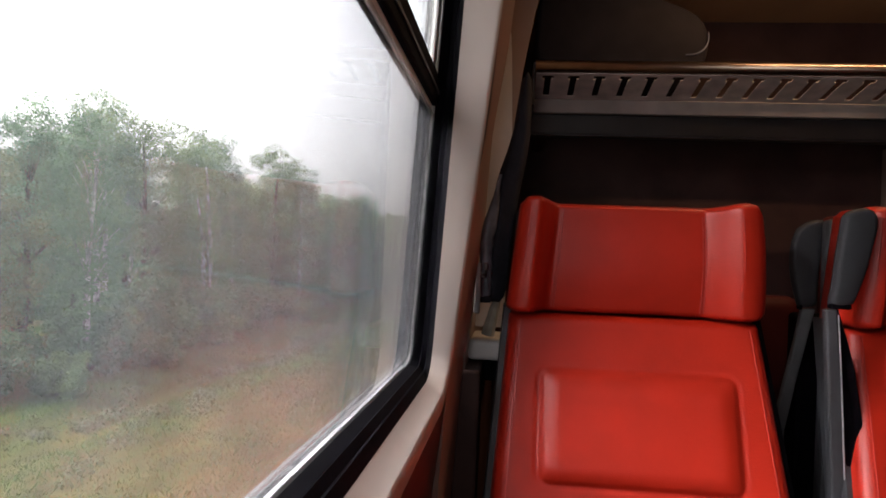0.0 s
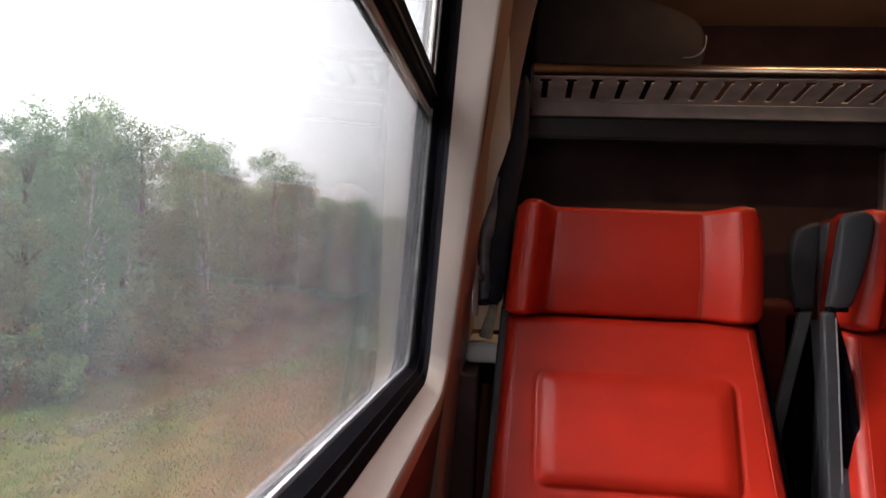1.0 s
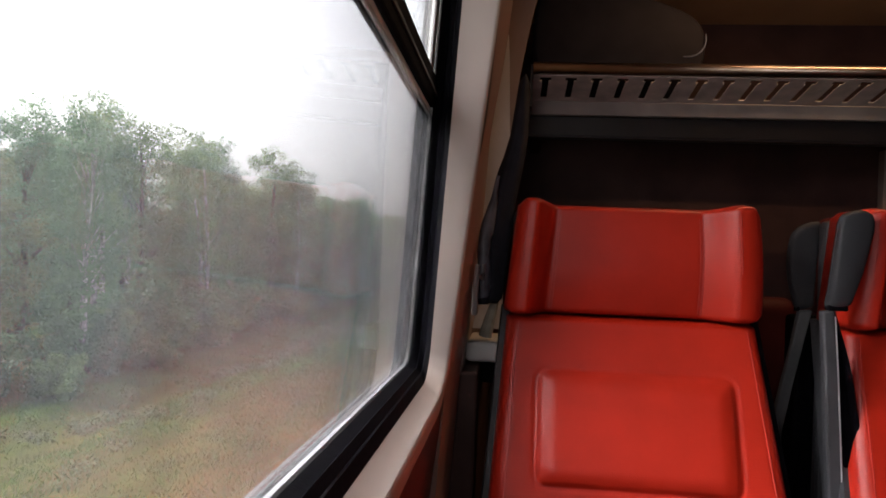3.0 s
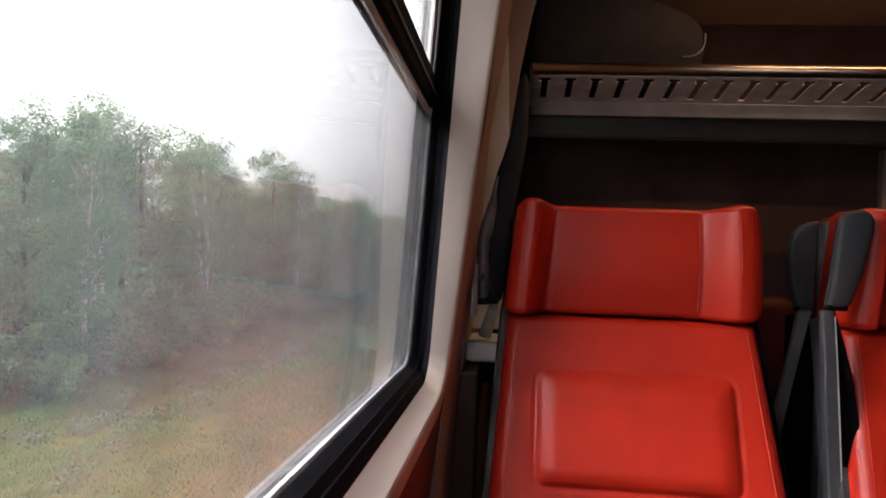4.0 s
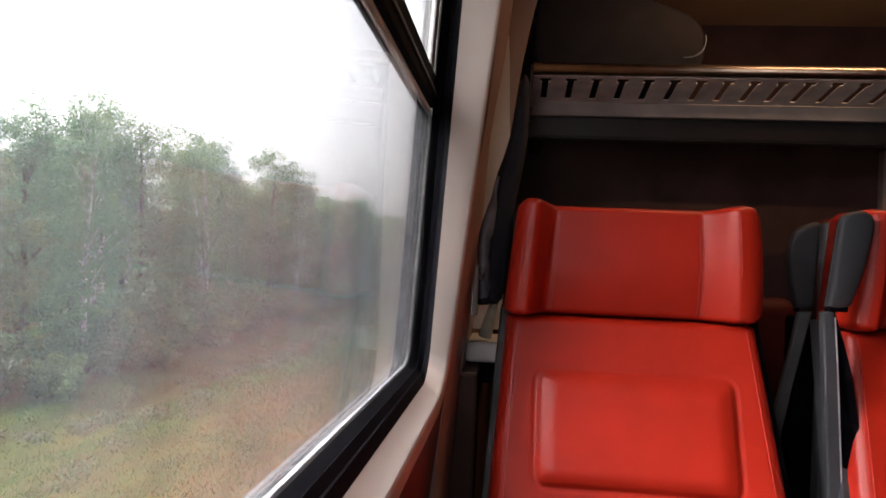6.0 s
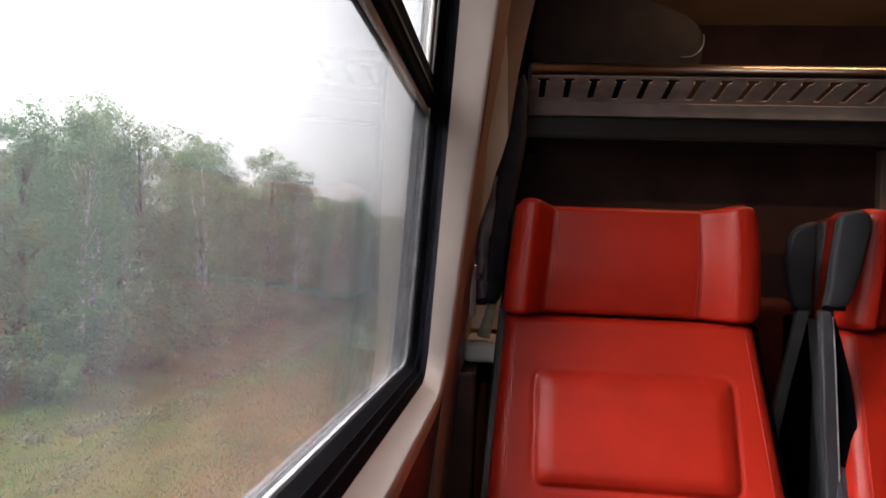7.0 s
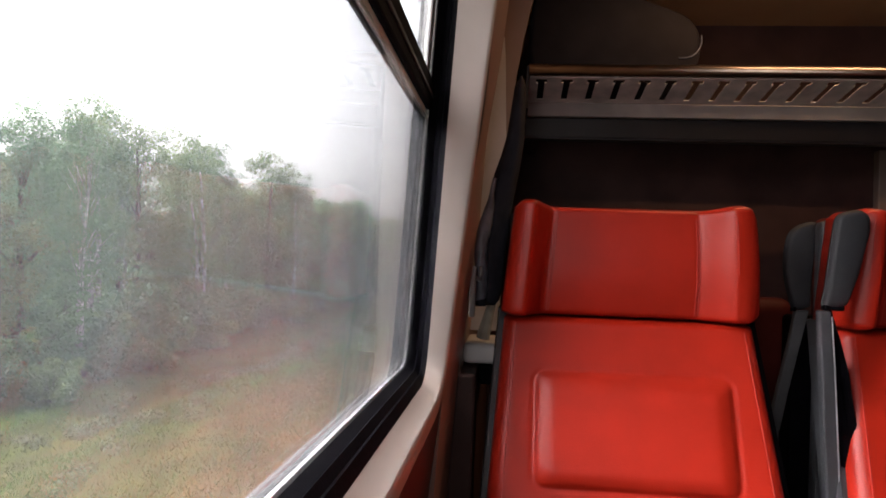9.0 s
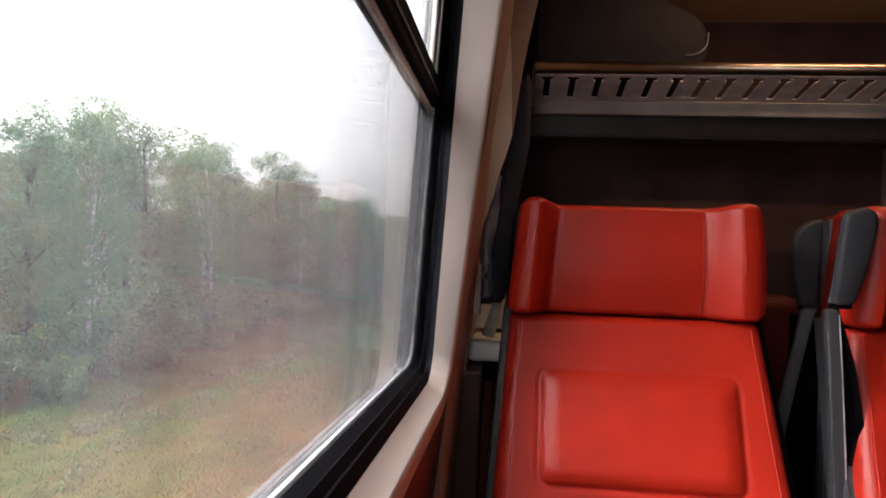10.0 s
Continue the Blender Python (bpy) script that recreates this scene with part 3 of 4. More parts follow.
arm_a = build_armrest("grey plastic armrest folded up beside the window seat", 1.45,
                      [(0.623, 1.234), (0.592, 1.229), (0.571, 1.210), (0.563, 1.178), (0.562, 1.144), (0.566, 1.109), (0.574, 1.079), (0.583, 1.056), (0.612, 1.060), (0.614, 1.084), (0.619, 1.153), (0.622, 1.198)], (0.55, 0.80), 0.026)
bm = prism([(0.586, 1.052), (0.612, 1.054), (0.598, 0.991), (0.578, 0.896), (0.558, 0.791), (0.545, 0.841), (0.558, 0.906), (0.575, 0.987)], 1.455, 1.472, 0.003)
part("arm", bm, M_ARM, arm_a, "tapered grey arm")
arm_b = build_armrest("grey plastic armrest folded up beside the aisle seat", 1.24,
                      [(0.567, 1.228), (0.581, 1.239), (0.604, 1.243), (0.619, 1.234), (0.622, 1.211), (0.616, 1.180), (0.606, 1.135), (0.592, 1.093), (0.581, 1.072), (0.549, 1.071), (0.552, 1.106), (0.557, 1.155), (0.562, 1.197)], (0.57, 0.40), 0.026)
bm = prism([(0.54, 1.065), (0.547, 0.964), (0.554, 0.837), (0.56, 0.745), (0.5660000000000001, 0.4), (0.599, 0.4), (0.587, 0.747), (0.579, 0.839), (0.57, 0.955), (0.56, 1.066)], 1.245, 1.264, 0.004)
arm_b_post = part("arm", bm, M_SHELL, arm_b, "dark grey arm")
# highlight on the arm's edge, modelled as a thin bright line
part("edge_highlight", tube([(0.561, 1.2445, 1.056), (0.568, 1.2445, 0.965), (0.575, 1.2445, 0.858), (0.582, 1.2445, 0.747), (0.59, 1.2445, 0.4)], 0.0012, 6), M_ALU, arm_b_post, "thin bright line for the arm's edge highlight")
# flank widened in black to stand for the dark gap beside the seat
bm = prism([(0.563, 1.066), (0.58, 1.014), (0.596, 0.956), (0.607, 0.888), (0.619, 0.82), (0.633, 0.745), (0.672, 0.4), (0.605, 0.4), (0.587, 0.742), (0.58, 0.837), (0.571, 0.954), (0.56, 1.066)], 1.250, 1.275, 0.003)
part("arm_flank_and_gap", bm, M_RUBBER, arm_b, "black inner flank of the arm, widened for the dark gap")


def build_divider():
    div = thing("seat_divider", (0.58, 1.56, 0.0), "black shell with red leather bolsters, darkened for shade, between two seats", "seat divider")
    # black box put in for the dark void between the two arms
    part("shell", box(0.596, 0.680, 1.50, 1.56, 0.0, 1.04, 0.01), M_RUBBER, div, "black shell for the dark void between the arms")
    # both bolsters use the darkened red, for the shade between the seats
    part("low_bolster", box(0.500, 0.640, 1.57, 1.65, 0.80, 1.072, 0.034, seg=5), M_SHADED_RED, div, smooth=True)
    part("high_bolster", box(0.686, 0.775, 1.57, 1.64, 0.80, 1.255, 0.02, seg=4), M_SHADED_RED, div, smooth=True)
    part("foot", box(0.53, 0.63, 1.562, 1.63, 0.0, 0.80, 0.01), M_SHELL, div, "dark plastic foot")
    return div


build_divider()


# ---- luggage rack ----
RX0, PITCH, RY0, RY1 = 0.030, 0.0634, 1.700, 1.850


def rack_z(y):
    return 1.592 - (y - RY0) / (RY1 - RY0) * 0.028


def build_rack():
    rack = thing("luggage_rack", (1.2, 2.2, 1.45), "slotted brushed steel luggage rack above the seats", "luggage rack")
    x_end = RX0 + 0.012 + PITCH * 37
    bm = bmesh.new()
    cols = [0.0, 0.0165, 0.0225, 0.0385, 0.0445, PITCH]
    rowsy = [0.0, 0.012, 0.030, 0.128, 0.150]
    for c in range(37):
        xs = RX0 + 0.006 + c * PITCH
        for j in range(4):
            for i in range(5):
                if (j == 1 and 1 <= i <= 3) or (j == 2 and i == 2):
                    continue
                q = []
                for a, b in ((i, j), (i + 1, j), (i + 1, j + 1), (i, j + 1)):
                    yy = RY0 + rowsy[b]
                    q.append(bm.verts.new((xs + cols[a], yy, rack_z(yy))))
                bm.faces.new(q)
    bmesh.ops.remove_doubles(bm, verts=bm.verts, dist=0.0002)
    ext = bmesh.ops.extrude_face_region(bm, geom=bm.faces[:])
    for v in ext["geom"]:
        if isinstance(v, bmesh.types.BMVert):
            v.co.z += 0.002
    part("slotted_plate", bm, M_STEEL, rack, "slotted steel plate")
    # rounded nosing in front
    prof = []
    for k in range(9):
        a = radians(-100 + 200 * k / 8)
        prof.append((1.692 - 0.018 * math.cos(a), 1.6075 + 0.0148 * math.sin(a)))
    bm = bmesh.new()
    ra = [bm.verts.new((RX0 + 0.004, y, z)) for y, z in prof]
    rb = [bm.verts.new((x_end, y, z)) for y, z in prof]
    for k in range(8):
        bm.faces.new((ra[k], ra[k + 1], rb[k + 1], rb[k]))
    bm.faces.new((ra[8], ra[0], rb[0], rb[8]))
    bm.faces.new(ra)
    bm.faces.new(rb[::-1])
    part("nosing", bm, M_NOSE, rack, "rounded steel front edge", smooth=True)
    part("end_plate", prism([(RX0 - 0.002, 1.512), (RX0 + 0.004, 1.512), (RX0 + 0.004, 1.618), (RX0 - 0.002, 1.618)], 1.69, 2.28), M_EDGE, rack)
    part("rear_lip", box(RX0, x_end, 1.853, 1.872, 1.528, 1.566, 0.003), M_BEAM, rack, "brown-grey rear lip")
    beam = part("beam", box(RX0, x_end, 1.874, 1.93, 1.474, 1.530, 0.004), M_EDGE, rack, "dark support beam")
    part("beam_edge", box(RX0, x_end, 1.869, 1.876, 1.470, 1.4735), M_EDGE, beam, "thin metal edge")
    part("shelf", box(RX0, x_end, 2.02, 2.298, 1.545, 1.555), M_BEAM, rack, "shelf at the partition")
    for x in (0.05, 1.85):
        part("bracket", box(x, x + 0.03, 1.875, 2.299, 1.49, 1.535, 0.004), M_DARK, rack, "dark bracket")
    return rack


build_rack()


# ---- bag on the rack ----
def build_bag():
    bag = thing("bag", (0.22, 1.95, 1.60), "dark cloth bag with grey piping lying on the rack", "bag")
    side = rounded([(0.045, 1.605), (0.20, 1.598), (0.38, 1.600), (0.432, 1.612), (0.455, 1.645), (0.459, 1.690), (0.450, 1.730), (0.415, 1.766), (0.317, 1.805), (0.20, 1.845), (0.10, 1.870), (0.045, 1.84)], 3)
    bm = prism([(p.x, max(p.y, 1.598)) for p in side], 1.742, 2.22, 0.012)
    part("body", bm, M_BAG, bag, smooth=True)
    pts = [(0.417 + 0.041 * math.sin(radians(a)), 1.7405, 1.697 - 0.042 * math.cos(radians(a))) for a in range(0, 91, 9)]
    part("piping", tube([(0.404, 1.7405, 1.6545)] + pts + [(0.4575, 1.7405, 1.712)], [0.0012] + [0.0020] * 11 + [0.0012], 6), M_SHINE, bag, "grey piping")
    return bag


build_bag()


# ---- coat hanging by the pillar ----
def build_coat():
    coat = thing("coat", (-0.03, 1.47, 1.02), "dark cloth coat hanging from a hook beside the pillar", "coat")
    bm = bmesh.new()
    rows = []
    # height, left and right edge of the hanging cloth
    for z, a, b in ((1.515, 0.006, 0.020), (1.504, 0.000, 0.023), (1.443, -0.008, 0.024), (1.395, -0.014, 0.024), (1.353, -0.024, 0.020), (1.317, -0.036, 0.015), (1.263, -0.047, 0.006),
                    (1.214, -0.056, 0.000), (1.166, -0.062, -0.006), (1.118, -0.066, -0.010), (1.078, -0.067, -0.013), (1.052, -0.064, -0.018), (1.042, -0.056, -0.026)):
        row = []
        for k in range(28):
            ang = 2 * math.pi * k / 28
            fold = 1 + 0.05 * math.sin(5 * ang + z * 14) + 0.10 * noise.noise(Vector((2.2 * math.cos(ang), 2.2 * math.sin(ang), z * 11)))
            row.append(bm.verts.new(((a + b) / 2 + (b - a) / 2 * math.cos(ang) * (0.5 + 0.5 * fold), 1.447 + 0.026 * math.sin(ang) * fold, z + 0.004 * math.sin(3 * ang))))
        rows.append(row)
    for r0, r1 in zip(rows, rows[1:]):
        for k in range(28):
            bm.faces.new((r0[k], r0[(k + 1) % 28], r1[(k + 1) % 28], r1[k]))
    bm.faces.new(rows[0])
    bm.faces.new(rows[-1][::-1])
    bmesh.ops.subdivide_edges(bm, edges=bm.edges[:], cuts=1, use_grid_fill=True, smooth=0.5)
    part("body", bm, M_CLOTH, coat, smooth=True)
    # sleeve in a paler grey that carries the sheen of the coat's lit side
    bm = tube([(-0.036 - 0.0225 * smoothstep(0, 0.6, k / 16) + 0.003 * smoothstep(0.6, 1, k / 16), 1.424 - 0.006 * math.sin(math.pi * k / 16), 1.305 - 0.263 * k / 16) for k in range(17)],
              [0.004 + 0.0095 * smoothstep(0, 0.45, k / 16) + 0.0009 * math.sin(k * 2.3) - 0.002 * smoothstep(0.85, 1, k / 16) for k in range(17)], 14)
    for v in bm.verts:
        v.co += Vector((1, 0.6, 0)) * 0.0035 * noise.noise(v.co * 45)
    sleeve = part("sleeve", bm, M_SHINE, coat, "shiny nylon sleeve, paler grey for the coat's lit side", smooth=True)
    part("cuff", tube([(-0.0555, 1.424, 1.054), (-0.0552, 1.424, 1.046), (-0.0550, 1.424, 1.037)], [0.0120, 0.0126, 0.0112], 14), M_CLOTH, sleeve, "dark elastic cuff", smooth=True)
    part("hanging_strap", tube([(-0.014, 1.455, 1.20), (-0.024, 1.46, 1.093), (-0.032, 1.46, 1.044), (-0.042, 1.46, 1.002), (-0.050, 1.465, 0.966)], [0.006, 0.006, 0.009, 0.012, 0.015], 8), M_OLIVE, coat, "olive cloth strap")
    return coat


build_coat()


# ---- wall ledge, rail and light panel by the pillar ----
def build_ledge():
    ledge = thing("wall_ledge", (-0.05, 1.45, 0.86), "cream plastic ledge on the wall beside the seat", "ledge")
    part("top", box(-0.090, 0.0, 1.43, 1.62, 0.915, 0.958, 0.011, seg=3), M_TRIM, ledge, smooth=True)
    part("bracket", box(-0.055, -0.02, 1.45, 1.60, 0.87, 0.914, 0.004), M_RUBBER, ledge, "black bracket")
    return ledge


build_ledge()
bm = prism([(-0.092, 0.965), (-0.020, 0.965), (-0.010, 1.28), (-0.014, 1.40), (-0.017, 1.45), (-0.024, 1.618), (-0.028, 1.672), (-0.032, 1.672), (-0.047, 1.581), (-0.060, 1.491), (-0.070, 1.386), (-0.080, 1.154)], 1.64, 1.66)
tagged(part("trim_panel", bm, M_TRIM), "light cream trim panel behind the coat", "trim", kind="structure")
bm = prism([(-0.036, 1.925), (-0.036, 1.68), (-0.030, 1.60), (-0.026, 1.45), (-0.014, 1.435), (-0.005, 1.497), (0.003, 1.589), (0.018, 1.681), (0.030, 1.745), (0.055, 1.85), (0.085, 1.925)], 1.664, 1.70)
tagged(part("cove_trim", bm, M_BEIGE), "brown curved trim where wall meets ceiling", "trim", kind="structure")
hook = thing("coat_hook", (-0.06, 1.40, 1.10), "small bright metal coat hook on the pillar", "hook")
part("plate", box(-0.075, -0.063, 1.336, 1.352, 1.02, 1.12, 0.003), M_ALU, hook)
part("prong", tube([(-0.066, 1.35, 1.10), (-0.058, 1.37, 1.092), (-0.055, 1.38, 1.105), (-0.056, 1.382, 1.12)], 0.0035, 8), M_ALU, hook, smooth=True)


# ---- outside: ground, grass, shrubs and trees ----
def ground_z(x, y):
    """Height of the land: a flat verge with soft waves, a shallow ditch and rising a little under the trees."""
    d = -x
    z = GROUND + 0.10 * noise.noise(Vector((x * 0.22, y * 0.10, 0.0))) + 0.05 * noise.noise(Vector((x * 0.9, y * 0.5, 3.0)))
    z -= 0.22 * math.exp(-((d - 9.4) / 0.9) ** 2)
    z += 0.35 * smoothstep(10.5, 16.0, d)
    return z if -60 < y < 300 and -120 < x < -0.6 else GROUND + 0.0


def build_ground():
    xs = [-3000, -800, -300] + [-120 + 6 * k for k in range(15)] + [-30 + 0.6 * k for k in range(50)] + [0, 3, 10, 60, 400, 3000]
    ys = [-3000, -500, -60] + [-20 + 1.0 * k for k in range(90)] + [75, 85, 100, 130, 170, 220, 300, 600, 3000]
    bm = bmesh.new()
    grid = [[bm.verts.new((x, y, ground_z(x, y))) for x in xs] for y in ys]
    for j in range(len(ys) - 1):
        for i in range(len(xs) - 1):
            bm.faces.new((grid[j][i], grid[j][i + 1], grid[j + 1][i + 1], grid[j + 1][i]))
    return tagged(part("ground", bm, M_SOIL, smooth=True), "grassy trackside verge, green and straw coloured", "ground", kind="structure")


build_ground()


def from_arrays(name, verts, faces, mat, parent=None, label=""):
    me = bpy.data.meshes.new(name)
    me.from_pydata(verts.tolist(), [], faces.tolist())
    me.materials.append(mat)
    ob = new(name, me)
    if parent is not None:
        ob.parent = parent
        ob.matrix_parent_inverse = parent.matrix_world.inverted()
    if label:
        tagged(ob, label=label)
    return ob


def leaf_cloud(rng, centres, radii, count, size, flat=0.75):
    """Many small pointed leaves, gathered in clumps."""
    centres, radii = np.array(centres), np.array(radii)
    pick = rng.choice(len(centres), count, p=radii ** 2 / (radii ** 2).sum())
    d = rng.normal(size=(count, 3))
    d /= np.linalg.norm(d, axis=1)[:, None]
    rad = radii[pick] * (0.45 + 0.65 * rng.random(count) ** 0.6)
    c = centres[pick] + d * rad[:, None] * np.array((1, 1, flat))
    face = d + 0.55 * rng.normal(size=(count, 3)) + np.array((0, 0, 0.35))
    face /= np.linalg.norm(face, axis=1)[:, None]
    a = np.cross(face, rng.normal(size=(count, 3)))
    a /= np.linalg.norm(a, axis=1)[:, None]
    b = np.cross(face, a)
    s = size * (0.6 + 0.8 * rng.random(count))[:, None]
    v = np.stack((c - a * s, c + b * s * 0.5, c + a * s, c - b * s * 0.5), 1).reshape(-1, 3)
    fc = np.arange(count * 4).reshape(-1, 4)
    return v, fc


def build_tree(kind, seed, height, spread, leaves, mat, bark, label, leaf=0.062):
    rng = np.random.default_rng(seed)
    rnd = random.Random(seed)
    tree = thing("tree", (0, 0, 0), label, "tree", group="trees along the track")
    stems = 1 if kind != "birch" else rnd.choice((1, 2))
    bm = bmesh.new()
    centres, radii = [], []
    # crown: lowest and highest point, and where it is widest
    low, top, wide = {"birch": (0.30, 1.0, 0.55), "oak": (0.16, 1.0, 0.62), "poplar": (0.08, 1.0, 0.48)}[kind]
    r0 = height * (0.015 if kind == "birch" else 0.021)
    stem_pts = []
    for st in range(stems):
        lx, ly = rnd.uniform(-0.08, 0.08) * height, rnd.uniform(-0.08, 0.08) * height
        ox = 0.0 if stems == 1 else (-0.22, 0.22)[st]
        pts = [(ox + lx * (k / 8) ** 2 + 0.05 * math.sin(k * 0.9 + seed), ly * (k / 8) ** 2 + 0.05 * math.cos(k * 0.7 + seed), k / 8 * height * 0.9 - 0.15) for k in range(9)]
        tube_into(bm, pts, [r0 * (1 - 0.88 * k / 8) + 0.006 for k in range(9)], 8)
        stem_pts.append(pts)
    for b in range(70):
        q = low + (top - low) * rnd.random() ** 0.85
        side = (q - low) / (wide - low) if q < wide else (top - q) / (top - wide)
        reach = spread * (0.25 + 0.75 * math.sqrt(max(0.0, side))) * math.sqrt(rnd.uniform(0.08, 1.0)) * rnd.uniform(0.8, 1.12)
        pts = stem_pts[b % stems]
        at = min(7.99, max(0.5, (q - 0.10) * 8))
        i = int(at)
        base = Vector(pts[i]).lerp(Vector(pts[i + 1]), at - i)
        ang = rnd.uniform(0, 2 * math.pi)
        tip = Vector((base.x + math.cos(ang) * reach, base.y + math.sin(ang) * reach, q * height))
        mid = base.lerp(tip, 0.5) + Vector((0, 0, 0.10 * reach))
        thick = r0 * 0.30 * (1.05 - q) + 0.008
        if b % 2 == 0:
            tube_into(bm, [base, mid, tip], [thick, thick * 0.6, 0.005], 5)
        for c in range(2):
            e = mid.lerp(tip, 0.35 + 0.75 * rnd.random()) + Vector((rnd.uniform(-1, 1), rnd.uniform(-1, 1), rnd.uniform(-0.8, 0.6))) * 0.22 * spread
            centres.append(tuple(e))
            radii.append(spread * rnd.uniform(0.10, 0.27))
            if kind == "birch" and rnd.random() < 0.5:
                for h in range(2):
                    centres.append((e.x, e.y, e.z - 0.28 * (h + 1)))
                    radii.append(spread * 0.09)
    part("trunk", bm, bark, tree, "white peeling birch trunk" if kind == "birch" else "brown trunk and limbs", smooth=True)
    v, fc = leaf_cloud(rng, centres, radii, leaves, leaf if kind != "birch" else leaf * 0.85)
    v[:, 2] = np.maximum(v[:, 2], 0.05)
    from_arrays("crown", v, fc, mat, tree)
    return tree


def build_shrub(seed, height, width, leaves, mat, label):
    rng = np.random.default_rng(seed)
    rnd = random.Random(seed)
    shrub = thing("shrub", (0, 0, 0), label, "shrub", group="shrubs before the trees")
    bm = bmesh.new()
    centres, radii = [], []
    for k in range(16):
        ang = rnd.uniform(0, 2 * math.pi)
        reach = width * math.sqrt(rnd.random())
        top = height * (1 - 0.55 * (reach / width) ** 2) * rnd.uniform(0.7, 1.05)
        tip = Vector((math.cos(ang) * reach, math.sin(ang) * reach, top))
        tube_into(bm, [(0.1 * math.cos(ang), 0.1 * math.sin(ang), -0.1), (tip.x * 0.5, tip.y * 0.5, top * 0.6), tip], [0.022, 0.014, 0.004], 5)
        for q in (0.25, 0.5, 0.75, 1.0):
            centres.append((tip.x * (0.5 + 0.5 * q) + rnd.uniform(-0.15, 0.15), tip.y * (0.5 + 0.5 * q) + rnd.uniform(-0.15, 0.15), top * q))
            radii.append(width * rnd.uniform(0.16, 0.28))
    part("stems", bm, M_BARK, shrub, "thin brown stems")
    v, fc = leaf_cloud(rng, centres, radii, leaves, 0.065)
    v[:, 2] = np.maximum(v[:, 2], 0.02)
    from_arrays("foliage", v, fc, mat, shrub)
    return shrub


TREES = [
    build_tree("oak", 11, 9.4, 2.5, 15000, M_LEAF, M_BARK, "broad green oak-like tree with ragged crown"),
    build_tree("oak", 12, 10.2, 2.7, 16000, M_LEAF2, M_BARK, "tall yellow-green leafy tree with uneven crown"),
    build_tree("birch", 13, 9.6, 1.9, 12000, M_LEAF2, M_BIRCH, "slender birch with white trunk and hanging twigs"),
    build_tree("birch", 14, 10.2, 1.8, 11000, M_LEAF, M_BIRCH, "tall birch with white trunk and thin crown"),
    build_tree("poplar", 15, 9.4, 2.1, 14000, M_LEAF, M_BARK, "narrow dark green upright tree"),
    build_tree("oak", 16, 7.6, 2.4, 14000, M_LEAF3, M_BARK, "low autumn-tinged tree with dense crown"),
]
FAR_TREES = [
    build_tree("oak", 17, 9.6, 2.6, 5200, M_LEAF, M_BARK, "green leafy tree far down the track", leaf=0.12),
    build_tree("oak", 18, 9.0, 2.4, 5000, M_LEAF3, M_BARK, "brownish leafy tree far down the track", leaf=0.12),
    build_tree("poplar", 19, 9.4, 2.2, 5000, M_LEAF2, M_BARK, "upright yellow-green tree far down the track", leaf=0.12),
]
SHRUBS = [
    build_shrub(21, 1.7, 1.2, 5500, M_LEAF2, "rounded pale green roadside shrub"),
    build_shrub(22, 2.4, 1.4, 7500, M_LEAF, "dense dark green shrub before the trees"),
    build_shrub(23, 1.3, 1.1, 4500, M_LEAF3, "low brownish autumn bramble shrub"),
]


def plant(master, used, x, y, scale, turn):
    m = Matrix.Translation((x, y, ground_z(x, y))) @ pose(0, 0, 0, 0, 0, turn)
    if id(master) not in used:
        used.add(id(master))
        ob = master
        ob.matrix_basis = m
    else:
        ob = copy_thing(master, m)
    ob.scale = (scale, scale, scale * 1.0)
    return ob


def plant_wood():
    rnd = random.Random(5)
    used = set()
    # rows along the track: distance out, spacing, first and last metre
    for d, gap, a, b, order in ((14.8, 3.6, 16.5, 95.0, (5, 0, 2, 1, 0, 3, 1, 4)), (17.6, 3.4, 18.0, 95.0, (1, 4, 0, 3, 1, 0, 5)), (20.8, 4.0, 20.0, 95.0, (0, 1, 4, 1, 0))):
        y, k = a, 0
        while y < b:
            near = y < 44
            master = TREES[order[k % len(order)]] if near else FAR_TREES[order[k % len(order)] % 3]
            scale = rnd.uniform(0.79, 0.96) - (0.12 if y < 21 else 0.0)
            plant(master, used, -d + rnd.uniform(-0.9, 0.9), y + rnd.uniform(-0.8, 0.8), scale, rnd.uniform(0, 360))
            y += gap * rnd.uniform(0.75, 1.25) * (1 + max(0, y - 60) / 60)
            k += 1
    y, k = 12.0, 0
    while y < 90:
        plant(SHRUBS[(1, 0, 1, 2, 1, 0)[k % 6]], used, -13.1 + rnd.uniform(-0.8, 0.7), y, rnd.uniform(0.75, 1.3), rnd.uniform(0, 360))
        y += rnd.uniform(1.0, 1.9) * (1 + y / 90)
        k += 1
    # birches at the edge of the wood, their white trunks in the open
    for x, y, kind, s, turn in ((-12.9, 19.6, 3, 0.80, 40), (-13.2, 28.4, 2, 0.86, 150), (-12.8, 40.0, 3, 0.84, 210)):
        plant(TREES[kind], used, x, y, s, turn)
    for x, y, s in ((-11.5, 16.6, 0.7), (-11.7, 21.5, 0.9), (-12.0, 27.0, 0.85), (-11.6, 38.0, 0.7)):
        plant(SHRUBS[0 if s < 0.9 else 2], used, x, y, s, rnd.uniform(0, 360))


plant_wood()


